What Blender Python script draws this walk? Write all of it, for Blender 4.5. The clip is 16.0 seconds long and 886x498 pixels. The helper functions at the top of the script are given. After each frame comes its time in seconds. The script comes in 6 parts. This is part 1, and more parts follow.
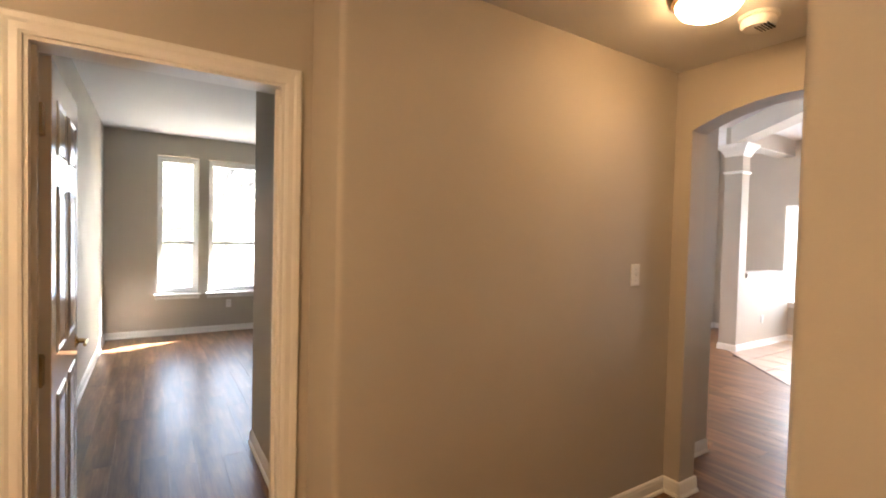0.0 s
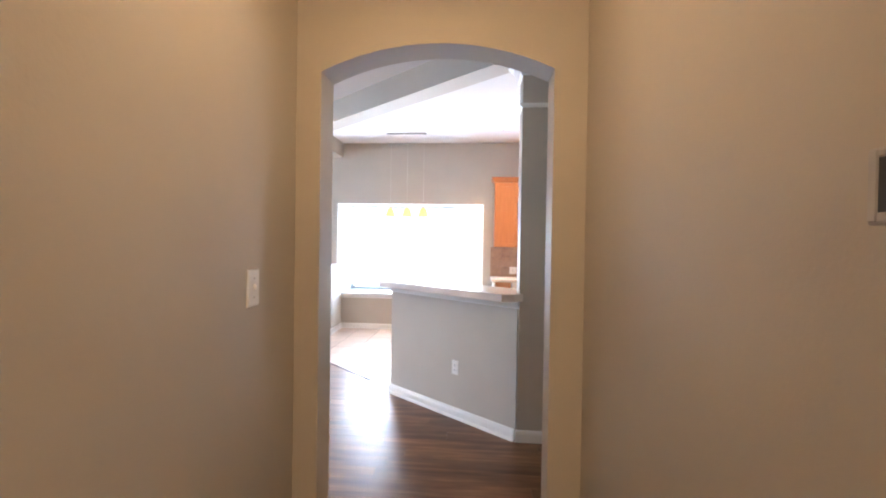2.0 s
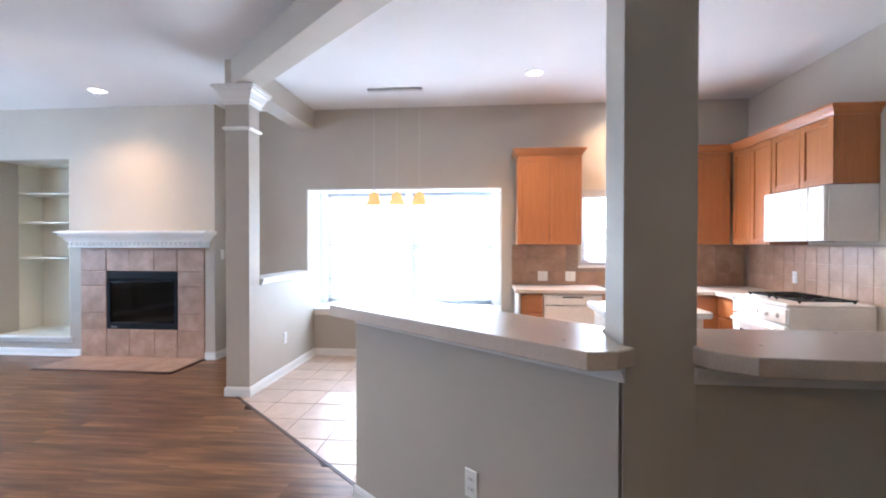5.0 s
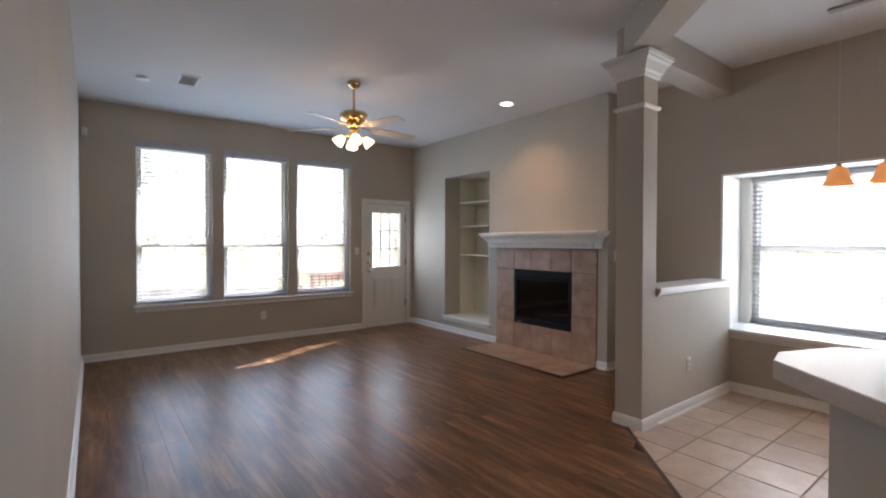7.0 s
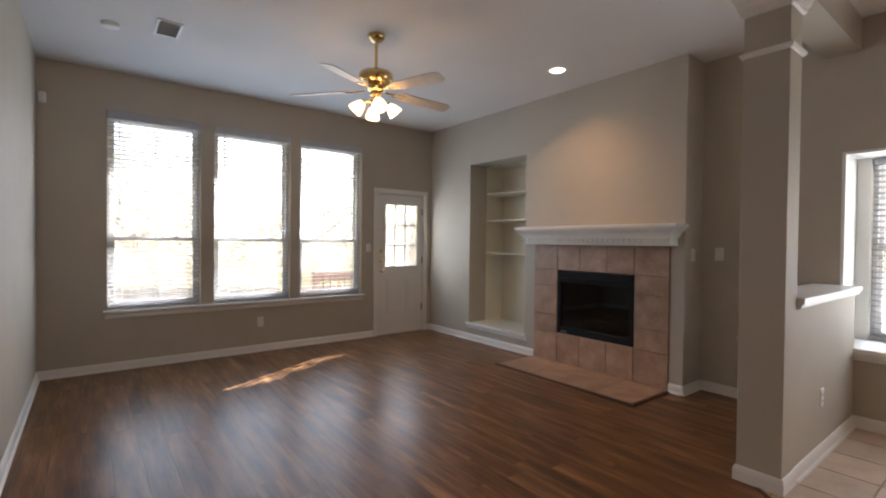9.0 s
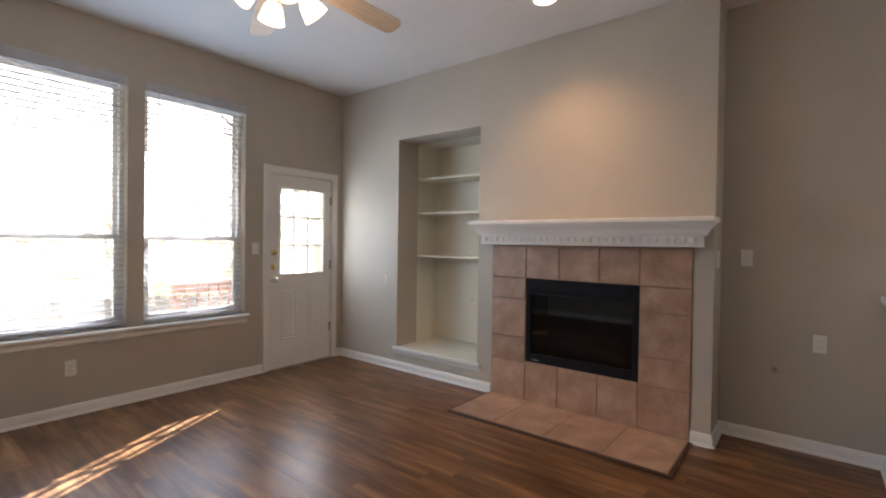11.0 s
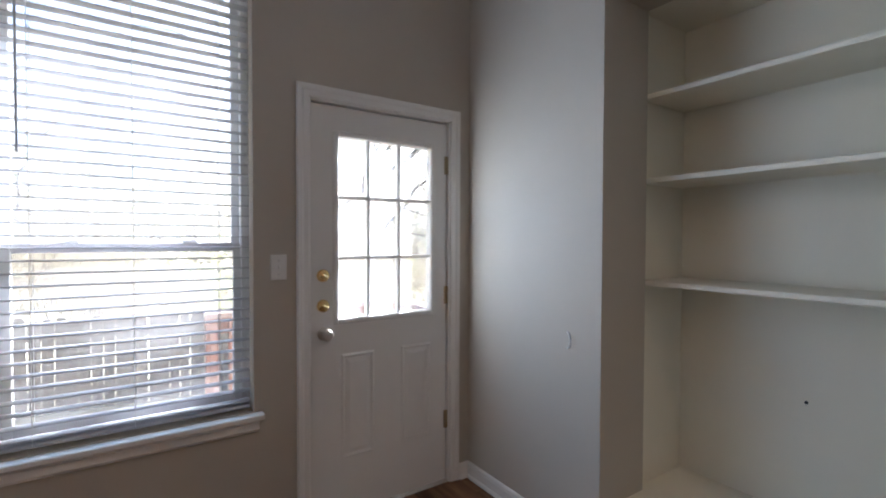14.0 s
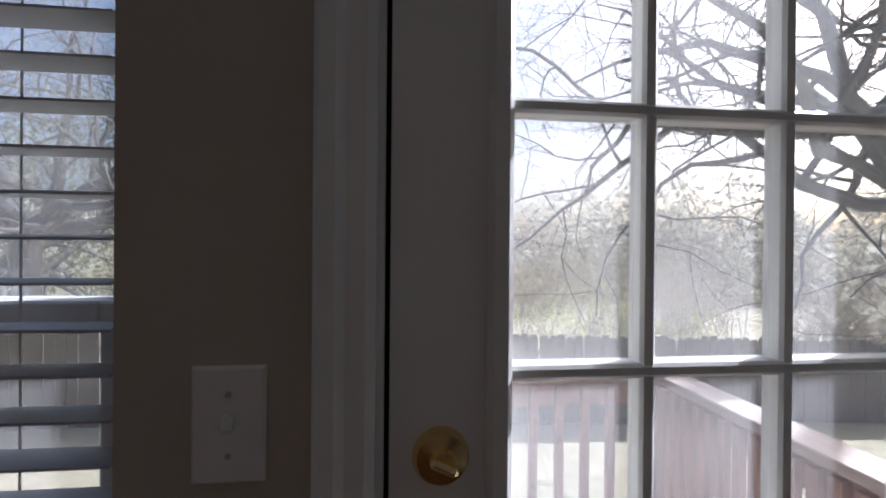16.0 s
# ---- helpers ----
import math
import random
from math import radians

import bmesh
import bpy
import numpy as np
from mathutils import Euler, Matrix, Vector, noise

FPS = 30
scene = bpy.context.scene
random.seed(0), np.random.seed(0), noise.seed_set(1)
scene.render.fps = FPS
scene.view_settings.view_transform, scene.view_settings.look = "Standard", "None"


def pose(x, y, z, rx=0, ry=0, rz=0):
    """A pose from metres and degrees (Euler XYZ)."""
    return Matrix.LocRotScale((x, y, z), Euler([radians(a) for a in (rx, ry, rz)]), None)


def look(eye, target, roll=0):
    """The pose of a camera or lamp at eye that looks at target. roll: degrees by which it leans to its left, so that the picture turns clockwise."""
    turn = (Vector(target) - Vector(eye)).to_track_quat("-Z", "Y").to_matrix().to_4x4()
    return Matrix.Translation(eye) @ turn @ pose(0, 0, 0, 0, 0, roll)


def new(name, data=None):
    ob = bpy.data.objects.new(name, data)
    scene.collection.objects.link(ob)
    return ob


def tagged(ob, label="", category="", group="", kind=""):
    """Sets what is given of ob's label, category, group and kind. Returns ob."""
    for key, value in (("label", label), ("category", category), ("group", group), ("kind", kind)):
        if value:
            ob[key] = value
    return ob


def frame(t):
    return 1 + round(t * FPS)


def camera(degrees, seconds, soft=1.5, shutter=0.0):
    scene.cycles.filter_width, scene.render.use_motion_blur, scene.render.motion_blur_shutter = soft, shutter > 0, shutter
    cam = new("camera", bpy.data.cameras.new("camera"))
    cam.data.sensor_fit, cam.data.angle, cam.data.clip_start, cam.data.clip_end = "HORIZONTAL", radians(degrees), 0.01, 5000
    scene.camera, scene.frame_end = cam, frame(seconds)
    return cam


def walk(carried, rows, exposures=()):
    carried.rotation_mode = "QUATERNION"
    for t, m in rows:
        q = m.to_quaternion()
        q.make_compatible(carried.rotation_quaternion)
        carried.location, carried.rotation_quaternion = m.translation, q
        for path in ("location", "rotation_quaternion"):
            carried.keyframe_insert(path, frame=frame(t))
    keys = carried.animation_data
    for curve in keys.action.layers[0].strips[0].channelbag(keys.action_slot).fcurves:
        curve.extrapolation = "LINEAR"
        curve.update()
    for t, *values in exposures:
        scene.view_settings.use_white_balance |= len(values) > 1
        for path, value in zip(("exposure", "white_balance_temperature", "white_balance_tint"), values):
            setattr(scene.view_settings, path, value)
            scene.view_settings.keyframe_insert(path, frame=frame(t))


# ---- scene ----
cam = camera(88.0, 16.0, 2.0)
PATH = [
    (0, (0.179, 0.07, 1.453), (1.25, 1.758, 1.398), 1.4),
    (0.5, (0.265, 0.295, 1.423), (1.779, 1.601, 1.394), 1.5),
    (1, (0.427, 0.495, 1.421), (2.221, 1.379, 1.393), 1.1),
    (1.5, (0.694, 0.683, 1.424), (2.635, 1.164, 1.396), 1.0),
    (2, (0.985, 0.892, 1.421), (2.979, 1.047, 1.395), 0.9),
    (2.5, (1.306, 0.998, 1.406), (3.303, 1.101, 1.373), 0.4),
    (3, (1.66, 1.022, 1.416), (3.657, 1.125, 1.382), 0.2),
    (5.3, (3.007, 1.007, 1.371), (4.994, 1.234, 1.358), 0.0),
    (5.5, (3.092, 0.996, 1.4), (5.052, 1.389, 1.375), -0.0),
    (6, (3.264, 1.051, 1.423), (5.068, 1.914, 1.391), 0.0),
    (6.5, (3.432, 1.219, 1.417), (4.982, 2.482, 1.382), -0.0),
    (7, (3.585, 1.333, 1.397), (4.799, 2.923, 1.368), 0.1),
    (7.5, (3.719, 1.488, 1.414), (4.742, 3.206, 1.379), 0.4),
    (8, (3.745, 1.709, 1.397), (4.762, 3.431, 1.358), 0.6),
    (8.5, (3.757, 1.986, 1.388), (4.891, 3.633, 1.347), 0.6),
    (9, (3.858, 2.309, 1.342), (5.081, 3.891, 1.313), 0.6),
    (9.5, (3.91, 2.651, 1.308), (5.281, 4.108, 1.294), 1.0),
    (10, (4.058, 2.982, 1.332), (5.568, 4.294, 1.306), 0.9),
    (10.2, (4.142, 3.14, 1.32), (5.711, 4.379, 1.297), 0.8),
    (12.5, (5.461, 4.769, 1.374), (6.972, 6.078, 1.332), 0.5),
    (13, (5.782, 5.129, 1.374), (7.205, 6.533, 1.339), 0.4),
    (13.5, (6.147, 5.485, 1.404), (7.395, 7.046, 1.345), 0.3),
    (14, (6.427, 5.899, 1.387), (7.54, 7.56, 1.343), 0.2),
    (14.5, (6.701, 6.311, 1.394), (7.572, 8.111, 1.355), 0.1),
    (15, (6.88, 6.785, 1.387), (7.564, 8.664, 1.378), 0.1),
    (15.5, (7.031, 7.2, 1.425), (7.365, 9.171, 1.406), 0.2),
    (15.8, (7.083, 7.422, 1.427), (7.333, 9.406, 1.421), 0.5),
    (16, (7.118, 7.56, 1.432), (7.351, 9.546, 1.425), 0.5),
]
EXPOSURES = [(0.0, 5.05, 5750, 13), (0.5, 5.4, 5450, 12), (1.5, 5.35, 5200, 12), (2.0, 5.05, 5000, 10), (3.0, 4.95, 4750, 8), (5.5, 4.05, 5050, 10), (7.0, 2.95, 5700, 12), (9.0, 2.87, 6150, 13),
             (12.5, 3.55, 5850, 13), (13.5, 3.12, 5600, 13), (14.5, 2.55, 5200, 14), (15.1, 2.2, 5150, 15), (15.5, 1.75, 5350, 16), (16.0, 1.05, 5350, 16)]
walk(cam, [(t, look(eye, target, roll)) for t, eye, target, roll in PATH], EXPOSURES)

# ---- world, sun, exposure ----
SUN_DIR = Vector((0.815, 0.438, 0.60)).normalized()   # towards the sun
world = bpy.data.worlds.new("sky")
scene.world = world
world.use_nodes = True
wn = world.node_tree
sky = wn.nodes.new("ShaderNodeTexSky")
sky.sky_type = "NISHITA"
sky.sun_disc = False
sky.sun_elevation = math.asin(SUN_DIR.z)
sky.sun_rotation = math.atan2(SUN_DIR.x, SUN_DIR.y)
sky.air_density, sky.dust_density, sky.ozone_density = 1.0, 6.0, 0.4
wn.links.new(sky.outputs[0], wn.nodes["Background"].inputs[0])
wn.nodes["Background"].inputs[1].default_value = 0.10
sun_data = bpy.data.lights.new("sun", "SUN")
sun_data.energy, sun_data.angle, sun_data.color = 5.0, radians(0.6), (1.0, 0.96, 0.91)
sun = new("sun", sun_data)
sun.matrix_world = look(SUN_DIR * 40, (0, 0, 0))


def spot(name, at, target, power, size, color, blend=0.7, radius=0.05):
    d = bpy.data.lights.new(name, "SPOT")
    d.energy, d.spot_size, d.spot_blend, d.color, d.shadow_soft_size = power, radians(size), blend, color, radius
    ob = new(name, d)
    ob.matrix_world = look(at, target)
    return ob


def skylight(name, at, target, width, height, power, color=(0.80, 0.90, 1.0)):
    """Daylight that a window's opening lets in, as a lamp that fills the opening and faces the room."""
    d = bpy.data.lights.new(name, "AREA")
    d.shape, d.size, d.size_y, d.energy, d.color = "RECTANGLE", width, height, power, color
    ob = new(name, d)
    ob.matrix_world = look(at, target)
    return ob


for x in (4.43, 5.43, 6.42):
    skylight("window_daylight", (x, 8.028, 1.625), (x, 0, 1.625), 0.84, 1.96, 1.35, (0.62, 0.80, 1.0))
skylight("door_daylight", (7.52, 8.028, 1.44), (7.52, 0, 1.44), 0.53, 0.88, 0.7, (0.72, 0.86, 1.0))
for x, w in ((0.485, 0.46), (1.26, 0.76)):
    skylight("office_daylight", (x, 7.39, 1.515), (x, 0, 1.515), w, 1.84, 0.4 * w)
skylight("bay_daylight", (8.83, 2.02, 1.315), (0, 2.02, 1.315), 2.3, 1.42, 2.3)
skylight("kitchen_daylight", (8.365, -0.56, 1.56), (0, -0.56, 1.56), 0.88, 0.84, 1.1)

SOFT = (1.0, 0.56, 0.26)
CAN_POWER, FAN_GLOW, HALL_GLOW, FOYER_GLOW, PENDANT_GLOW = 6.5, 0.32, 1.5, 9.5, 0.05

# ---- materials ----


class Mat:
    """A node material in the making."""

    def __init__(self, name, color, rough=0.5, metal=0.0, spec=0.5):
        self.m = bpy.data.materials.new(name)
        self.m.use_nodes = True
        self.t = self.m.node_tree
        self.b = self.t.nodes["Principled BSDF"]
        self.b.inputs["Base Color"].default_value = (*color, 1)
        self.b.inputs["Roughness"].default_value = rough
        self.b.inputs["Metallic"].default_value = metal
        self.b.inputs["Specular IOR Level"].default_value = spec
        self.color = color

    def node(self, kind, **inputs):
        n = self.t.nodes.new(kind)
        for k, v in inputs.items():
            n.inputs[k.replace("_", " ")].default_value = v
        return n

    def link(self, a, b):
        self.t.links.new(a, b)

    def coords(self, scale=(1, 1, 1), world_space=True):
        if world_space:
            src = self.node("ShaderNodeNewGeometry").outputs["Position"]
        else:
            src = self.node("ShaderNodeTexCoord").outputs["Object"]
        mp = self.node("ShaderNodeMapping")
        mp.inputs["Scale"].default_value = scale
        self.link(src, mp.inputs["Vector"])
        return mp.outputs[0]

    def noise(self, scale, detail=3.0, vec=None, rough=0.5):
        n = self.node("ShaderNodeTexNoise", Scale=scale, Detail=detail, Roughness=rough)
        self.link(vec if vec is not None else self.coords(), n.inputs["Vector"])
        return n.outputs["Fac"]

    def ramp(self, fac, stops):
        r = self.t.nodes.new("ShaderNodeValToRGB")
        el = r.color_ramp.elements
        while len(el) < len(stops):
            el.new(0.5)
        for e, (p, c) in zip(el, stops):
            e.position, e.color = p, (*c, 1)
        self.link(fac, r.inputs[0])
        return r.outputs[0]

    def mix(self, fac, a, b, mode="MIX"):
        n = self.t.nodes.new("ShaderNodeMix")
        n.data_type, n.blend_type = "RGBA", mode
        for sock, v in ((n.inputs[0], fac), (n.inputs[6], a), (n.inputs[7], b)):
            if hasattr(v, "links"):
                self.link(v, sock)
            elif isinstance(v, tuple):
                sock.default_value = (*v, 1)
            else:
                sock.default_value = v
        return n.outputs[2]

    def scaled(self, fac, lo, hi):
        n = self.node("ShaderNodeMapRange")
        n.inputs["To Min"].default_value, n.inputs["To Max"].default_value = lo, hi
        self.link(fac, n.inputs["Value"])
        return n.outputs[0]

    def base(self, sock):
        self.link(sock, self.b.inputs["Base Color"])
        return self

    def rough(self, sock):
        self.link(sock, self.b.inputs["Roughness"])
        return self

    def bump(self, fac, strength=0.2, dist=0.002):
        n = self.node("ShaderNodeBump", Strength=strength, Distance=dist)
        self.link(fac, n.inputs["Height"])
        self.link(n.outputs[0], self.b.inputs["Normal"])
        return self


def tone(c, f):
    return tuple(min(1.0, v * f) for v in c)


def painted(name, color, rough, peel=0.25, wear=0.06, size=90.0):
    """Rolled or brushed paint: faint blotches, fine orange-peel relief."""
    m = Mat(name, color, rough, spec=0.4)
    blot = m.noise(1.3, 4)
    m.base(m.ramp(blot, [(0.25, tone(color, 1 - wear)), (0.75, tone(color, 1 + wear))]))
    m.rough(m.scaled(m.noise(3.0, 3), rough - 0.06, rough + 0.08))
    m.bump(m.noise(size, 2), peel, 0.0015)
    return m.m


def plain(name, color, rough=0.5, metal=0.0, wear=0.08, scale=30):
    m = Mat(name, color, rough, metal)
    m.base(m.ramp(m.noise(scale, 3), [(0.3, tone(color, 1 - wear)), (0.7, tone(color, 1 + wear))]))
    m.rough(m.scaled(m.noise(scale * 2, 2), max(0.02, rough - 0.05), min(1, rough + 0.07)))
    return m.m


def glowing(name, color, strength, rough=0.4):
    m = Mat(name, color, rough)
    m.b.inputs["Emission Color"].default_value = (*color, 1)
    m.b.inputs["Emission Strength"].default_value = strength
    return m.m


WALL = painted("wall_paint", (0.49, 0.447, 0.373), 0.62, 0.3)
CEIL = painted("ceiling_paint", (0.70, 0.685, 0.66), 0.8, 0.35, 0.03, 140)
TRIM = painted("trim_paint", (0.80, 0.79, 0.75), 0.32, 0.06, 0.03, 40)
CREAM = painted("shelf_paint", (0.80, 0.765, 0.64), 0.42, 0.1, 0.04, 50)
DOORWHITE = painted("door_paint", (0.78, 0.77, 0.73), 0.35, 0.08, 0.03, 60)
GLOSSWHITE = painted("gloss_door_paint", (0.80, 0.80, 0.79), 0.10, 0.03, 0.02, 30)
VINYL = plain("window_vinyl", (0.74, 0.75, 0.76), 0.4, 0, 0.03, 20)
# white blinds; the shade on their slats is put into this grey-blue colour
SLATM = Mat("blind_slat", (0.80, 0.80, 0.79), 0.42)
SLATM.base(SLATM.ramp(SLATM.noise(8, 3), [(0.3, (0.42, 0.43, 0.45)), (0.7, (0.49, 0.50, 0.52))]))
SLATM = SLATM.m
CORD = plain("blind_cord", (0.72, 0.72, 0.70), 0.8)
BRASS = plain("polished_brass", (0.80, 0.58, 0.26), 0.18, 1.0, 0.06, 60)
NICKEL = plain("satin_nickel", (0.62, 0.58, 0.52), 0.28, 1.0, 0.05, 60)
HINGE = plain("hinge_brass", (0.42, 0.34, 0.22), 0.38, 1.0, 0.12, 80)
STEEL = plain("stainless_steel", (0.60, 0.60, 0.60), 0.25, 1.0, 0.05, 40)
PLATE = plain("switch_plastic", (0.80, 0.79, 0.75), 0.38, 0, 0.02)
DARKHOLE = plain("dark_slot", (0.03, 0.03, 0.03), 0.6)
BLACK = plain("black_metal", (0.006, 0.006, 0.007), 0.62, 0.0, 0.2, 40)
BLACK.node_tree.nodes["Principled BSDF"].inputs["Specular IOR Level"].default_value = 0.2
SOOT = plain("firebox_lining", (0.02, 0.019, 0.018), 0.85, 0, 0.3, 20)
LOGM = plain("ceramic_log", (0.10, 0.07, 0.05), 0.9, 0, 0.4, 18)
SCREEN = plain("panel_screen", (0.05, 0.06, 0.08), 0.5)
PANELGREY = plain("panel_plastic", (0.45, 0.43, 0.40), 0.45)
APPLIANCE = plain("white_appliance", (0.80, 0.79, 0.76), 0.22, 0, 0.02)
BISQUE = plain("bisque_appliance", (0.74, 0.68, 0.60), 0.28, 0, 0.03)
OVENGLASS = plain("oven_glass", (0.015, 0.015, 0.017), 0.08)
GROUT = plain("grout", (0.30, 0.235, 0.18), 0.9, 0, 0.15, 60)
HGROUT = plain("fireplace_grout", (0.35, 0.232, 0.160), 0.92, 0, 0.15, 60)
UNDER = plain("underlay", (0.05, 0.035, 0.025), 0.9)
TRANSITION = plain("transition_strip", (0.06, 0.03, 0.018), 0.45)


def laminate():
    m = Mat("laminate_countertop", (0.62, 0.53, 0.44), 0.3)
    a = m.noise(240, 4)
    b = m.noise(20, 3)
    c = m.ramp(a, [(0.38, (0.50, 0.42, 0.345)), (0.5, (0.56, 0.48, 0.40)), (0.64, (0.60, 0.525, 0.445))])
    m.base(m.mix(0.18, c, m.ramp(b, [(0.3, (0.55, 0.46, 0.38)), (0.7, (0.70, 0.61, 0.52))])))
    m.rough(m.scaled(b, 0.24, 0.36))
    return m.m


COUNTER = laminate()


def wood_floor():
    m = Mat("laminate_floor", (0.16, 0.085, 0.045), 0.3, spec=0.28)
    info = m.node("ShaderNodeObjectInfo")
    geo = m.node("ShaderNodeNewGeometry")
    rnd = m.node("ShaderNodeMath")
    rnd.operation = "ADD"
    m.link(info.outputs["Random"], rnd.inputs[0])
    m.link(geo.outputs["Random Per Island"], rnd.inputs[1])
    frac = m.node("ShaderNodeMath")
    frac.operation = "FRACT"
    m.link(rnd.outputs[0], frac.inputs[0])
    shift = m.node("ShaderNodeCombineXYZ")
    mul = m.node("ShaderNodeMath")
    mul.operation = "MULTIPLY"
    mul.inputs[1].default_value = 37.0
    m.link(frac.outputs[0], mul.inputs[0])
    m.link(mul.outputs[0], shift.inputs[0])
    m.link(mul.outputs[0], shift.inputs[1])
    add = m.node("ShaderNodeVectorMath")
    add.operation = "ADD"
    m.link(geo.outputs["Position"], add.inputs[0])
    m.link(shift.outputs[0], add.inputs[1])
    mp = m.node("ShaderNodeMapping")
    mp.inputs["Scale"].default_value = (15.0, 1.3, 1)
    m.link(add.outputs[0], mp.inputs["Vector"])
    grain = m.noise(1.0, 6, mp.outputs[0], 0.62)
    mp2 = m.node("ShaderNodeMapping")
    mp2.inputs["Scale"].default_value = (150.0, 5.0, 1)
    m.link(add.outputs[0], mp2.inputs["Vector"])
    fine = m.noise(1.0, 3, mp2.outputs[0])
    mp3 = m.node("ShaderNodeMapping")
    mp3.inputs["Scale"].default_value = (8.5, 1.7, 1)
    m.link(add.outputs[0], mp3.inputs["Vector"])
    broad = m.noise(1.0, 2, mp3.outputs[0])
    c1 = m.ramp(grain, [(0.32, (0.105, 0.048, 0.020)), (0.46, (0.180, 0.090, 0.039)), (0.57, (0.265, 0.142, 0.065)), (0.70, (0.40, 0.235, 0.120))])
    c2 = m.ramp(frac.outputs[0], [(0.0, (0.80, 0.78, 0.76)), (0.5, (0.95, 0.94, 0.92)), (1.0, (1.12, 1.10, 1.06))])
    c = m.mix(1.0, c1, c2, "MULTIPLY")
    c = m.mix(1.0, c, m.ramp(broad, [(0.32, (0.48, 0.47, 0.46)), (0.66, (1.02, 1.01, 1.0))]), "MULTIPLY")
    c = m.mix(0.12, c, m.ramp(fine, [(0.4, (0.06, 0.03, 0.015)), (0.6, (0.28, 0.15, 0.075))]))
    m.base(c)
    m.rough(m.scaled(m.noise(2.2, 4), 0.27, 0.38))
    m.bump(fine, 0.10, 0.0008)
    return m.m


WOOD = wood_floor()


def oak(name, dark, light, rough=0.34, axis=2):
    m = Mat(name, light, rough)
    sc = [38.0, 38.0, 38.0]
    sc[axis] = 2.2
    g = m.noise(1.0, 5, m.coords(tuple(sc)), 0.6)
    f = m.noise(1.0, 3, m.coords(tuple(v * 5 for v in sc)))
    c = m.ramp(g, [(0.3, dark), (0.7, light)])
    m.base(m.mix(0.2, c, m.ramp(f, [(0.4, tone(dark, 0.8)), (0.6, light)])))
    m.rough(m.scaled(g, rough - 0.06, rough + 0.1))
    m.bump(f, 0.08, 0.0006)
    return m.m


CABWOOD = oak("honey_maple", (0.37, 0.140, 0.040), (0.45, 0.180, 0.056))
CABWOODH = oak("honey_maple_rail", (0.37, 0.140, 0.040), (0.45, 0.180, 0.056), axis=1)
BLADEW = oak("pale_fan_blade", (0.50, 0.42, 0.32), (0.66, 0.58, 0.46), 0.35, 0)


def tile_mat(name, lo, mid, hi, rough, blot=7.0):
    m = Mat(name, mid, rough)
    info = m.node("ShaderNodeObjectInfo")
    geo = m.node("ShaderNodeNewGeometry")
    add = m.node("ShaderNodeMath")
    add.operation = "ADD"
    m.link(info.outputs["Random"], add.inputs[0])
    m.link(geo.outputs["Random Per Island"], add.inputs[1])
    fr = m.node("ShaderNodeMath")
    fr.operation = "FRACT"
    m.link(add.outputs[0], fr.inputs[0])
    a = m.noise(blot, 5, None, 0.6)
    b = m.noise(60, 3)
    c = m.ramp(a, [(0.3, lo), (0.5, mid), (0.7, hi)])
    c = m.mix(0.18, c, m.ramp(b, [(0.35, lo), (0.65, hi)]))
    c = m.mix(1.0, c, m.ramp(fr.outputs[0], [(0.0, (0.90, 0.89, 0.88)), (1.0, (1.08, 1.07, 1.06))]), "MULTIPLY")
    m.base(c)
    m.rough(m.scaled(a, rough - 0.08, rough + 0.12))
    m.bump(a, 0.12, 0.002)
    return m.m


FLOORTILE = tile_mat("kitchen_floor_tile", (0.44, 0.335, 0.25), (0.53, 0.41, 0.315), (0.60, 0.48, 0.38), 0.32)
FIRETILE = tile_mat("fireplace_tile", (0.29, 0.178, 0.112), (0.40, 0.258, 0.170), (0.51, 0.355, 0.255), 0.42, 6.0)
SPLASH = tile_mat("backsplash_tile", (0.30, 0.19, 0.12), (0.38, 0.25, 0.165), (0.45, 0.31, 0.21), 0.4, 9.0)


def pane_glass(name="window_glass", tint=(0.975, 0.985, 0.98, 1), dust=0.0):
    m = bpy.data.materials.new(name)
    m.use_nodes = True
    t = m.node_tree
    t.nodes.remove(t.nodes["Principled BSDF"])
    out = t.nodes["Material Output"]
    tr = t.nodes.new("ShaderNodeBsdfTransparent")
    tr.inputs[0].default_value = tint
    gl = t.nodes.new("ShaderNodeBsdfGlossy")
    gl.inputs["Roughness"].default_value = 0.02
    mx = t.nodes.new("ShaderNodeMixShader")
    mx.inputs[0].default_value = 0.05
    t.links.new(tr.outputs[0], mx.inputs[1])
    t.links.new(gl.outputs[0], mx.inputs[2])
    if dust:   # a dusty film with rain marks
        co, no = t.nodes.new("ShaderNodeTexCoord"), t.nodes.new("ShaderNodeTexNoise")
        no.inputs["Scale"].default_value, no.inputs["Detail"].default_value = 4.0, 6.0
        t.links.new(co.outputs["Object"], no.inputs["Vector"])
        rg = t.nodes.new("ShaderNodeMapRange")
        rg.inputs["From Min"].default_value, rg.inputs["From Max"].default_value = 0.35, 0.7
        rg.inputs["To Min"].default_value, rg.inputs["To Max"].default_value = dust * 0.6, dust * 1.5
        t.links.new(no.outputs["Fac"], rg.inputs["Value"])
        film, both = t.nodes.new("ShaderNodeBsdfTranslucent"), t.nodes.new("ShaderNodeMixShader")
        film.inputs[0].default_value = (0.8, 0.79, 0.77, 1)
        t.links.new(rg.outputs[0], both.inputs[0])
        t.links.new(mx.outputs[0], both.inputs[1])
        t.links.new(film.outputs[0], both.inputs[2])
        t.links.new(both.outputs[0], out.inputs[0])
        return m
    t.links.new(mx.outputs[0], out.inputs[0])
    return m


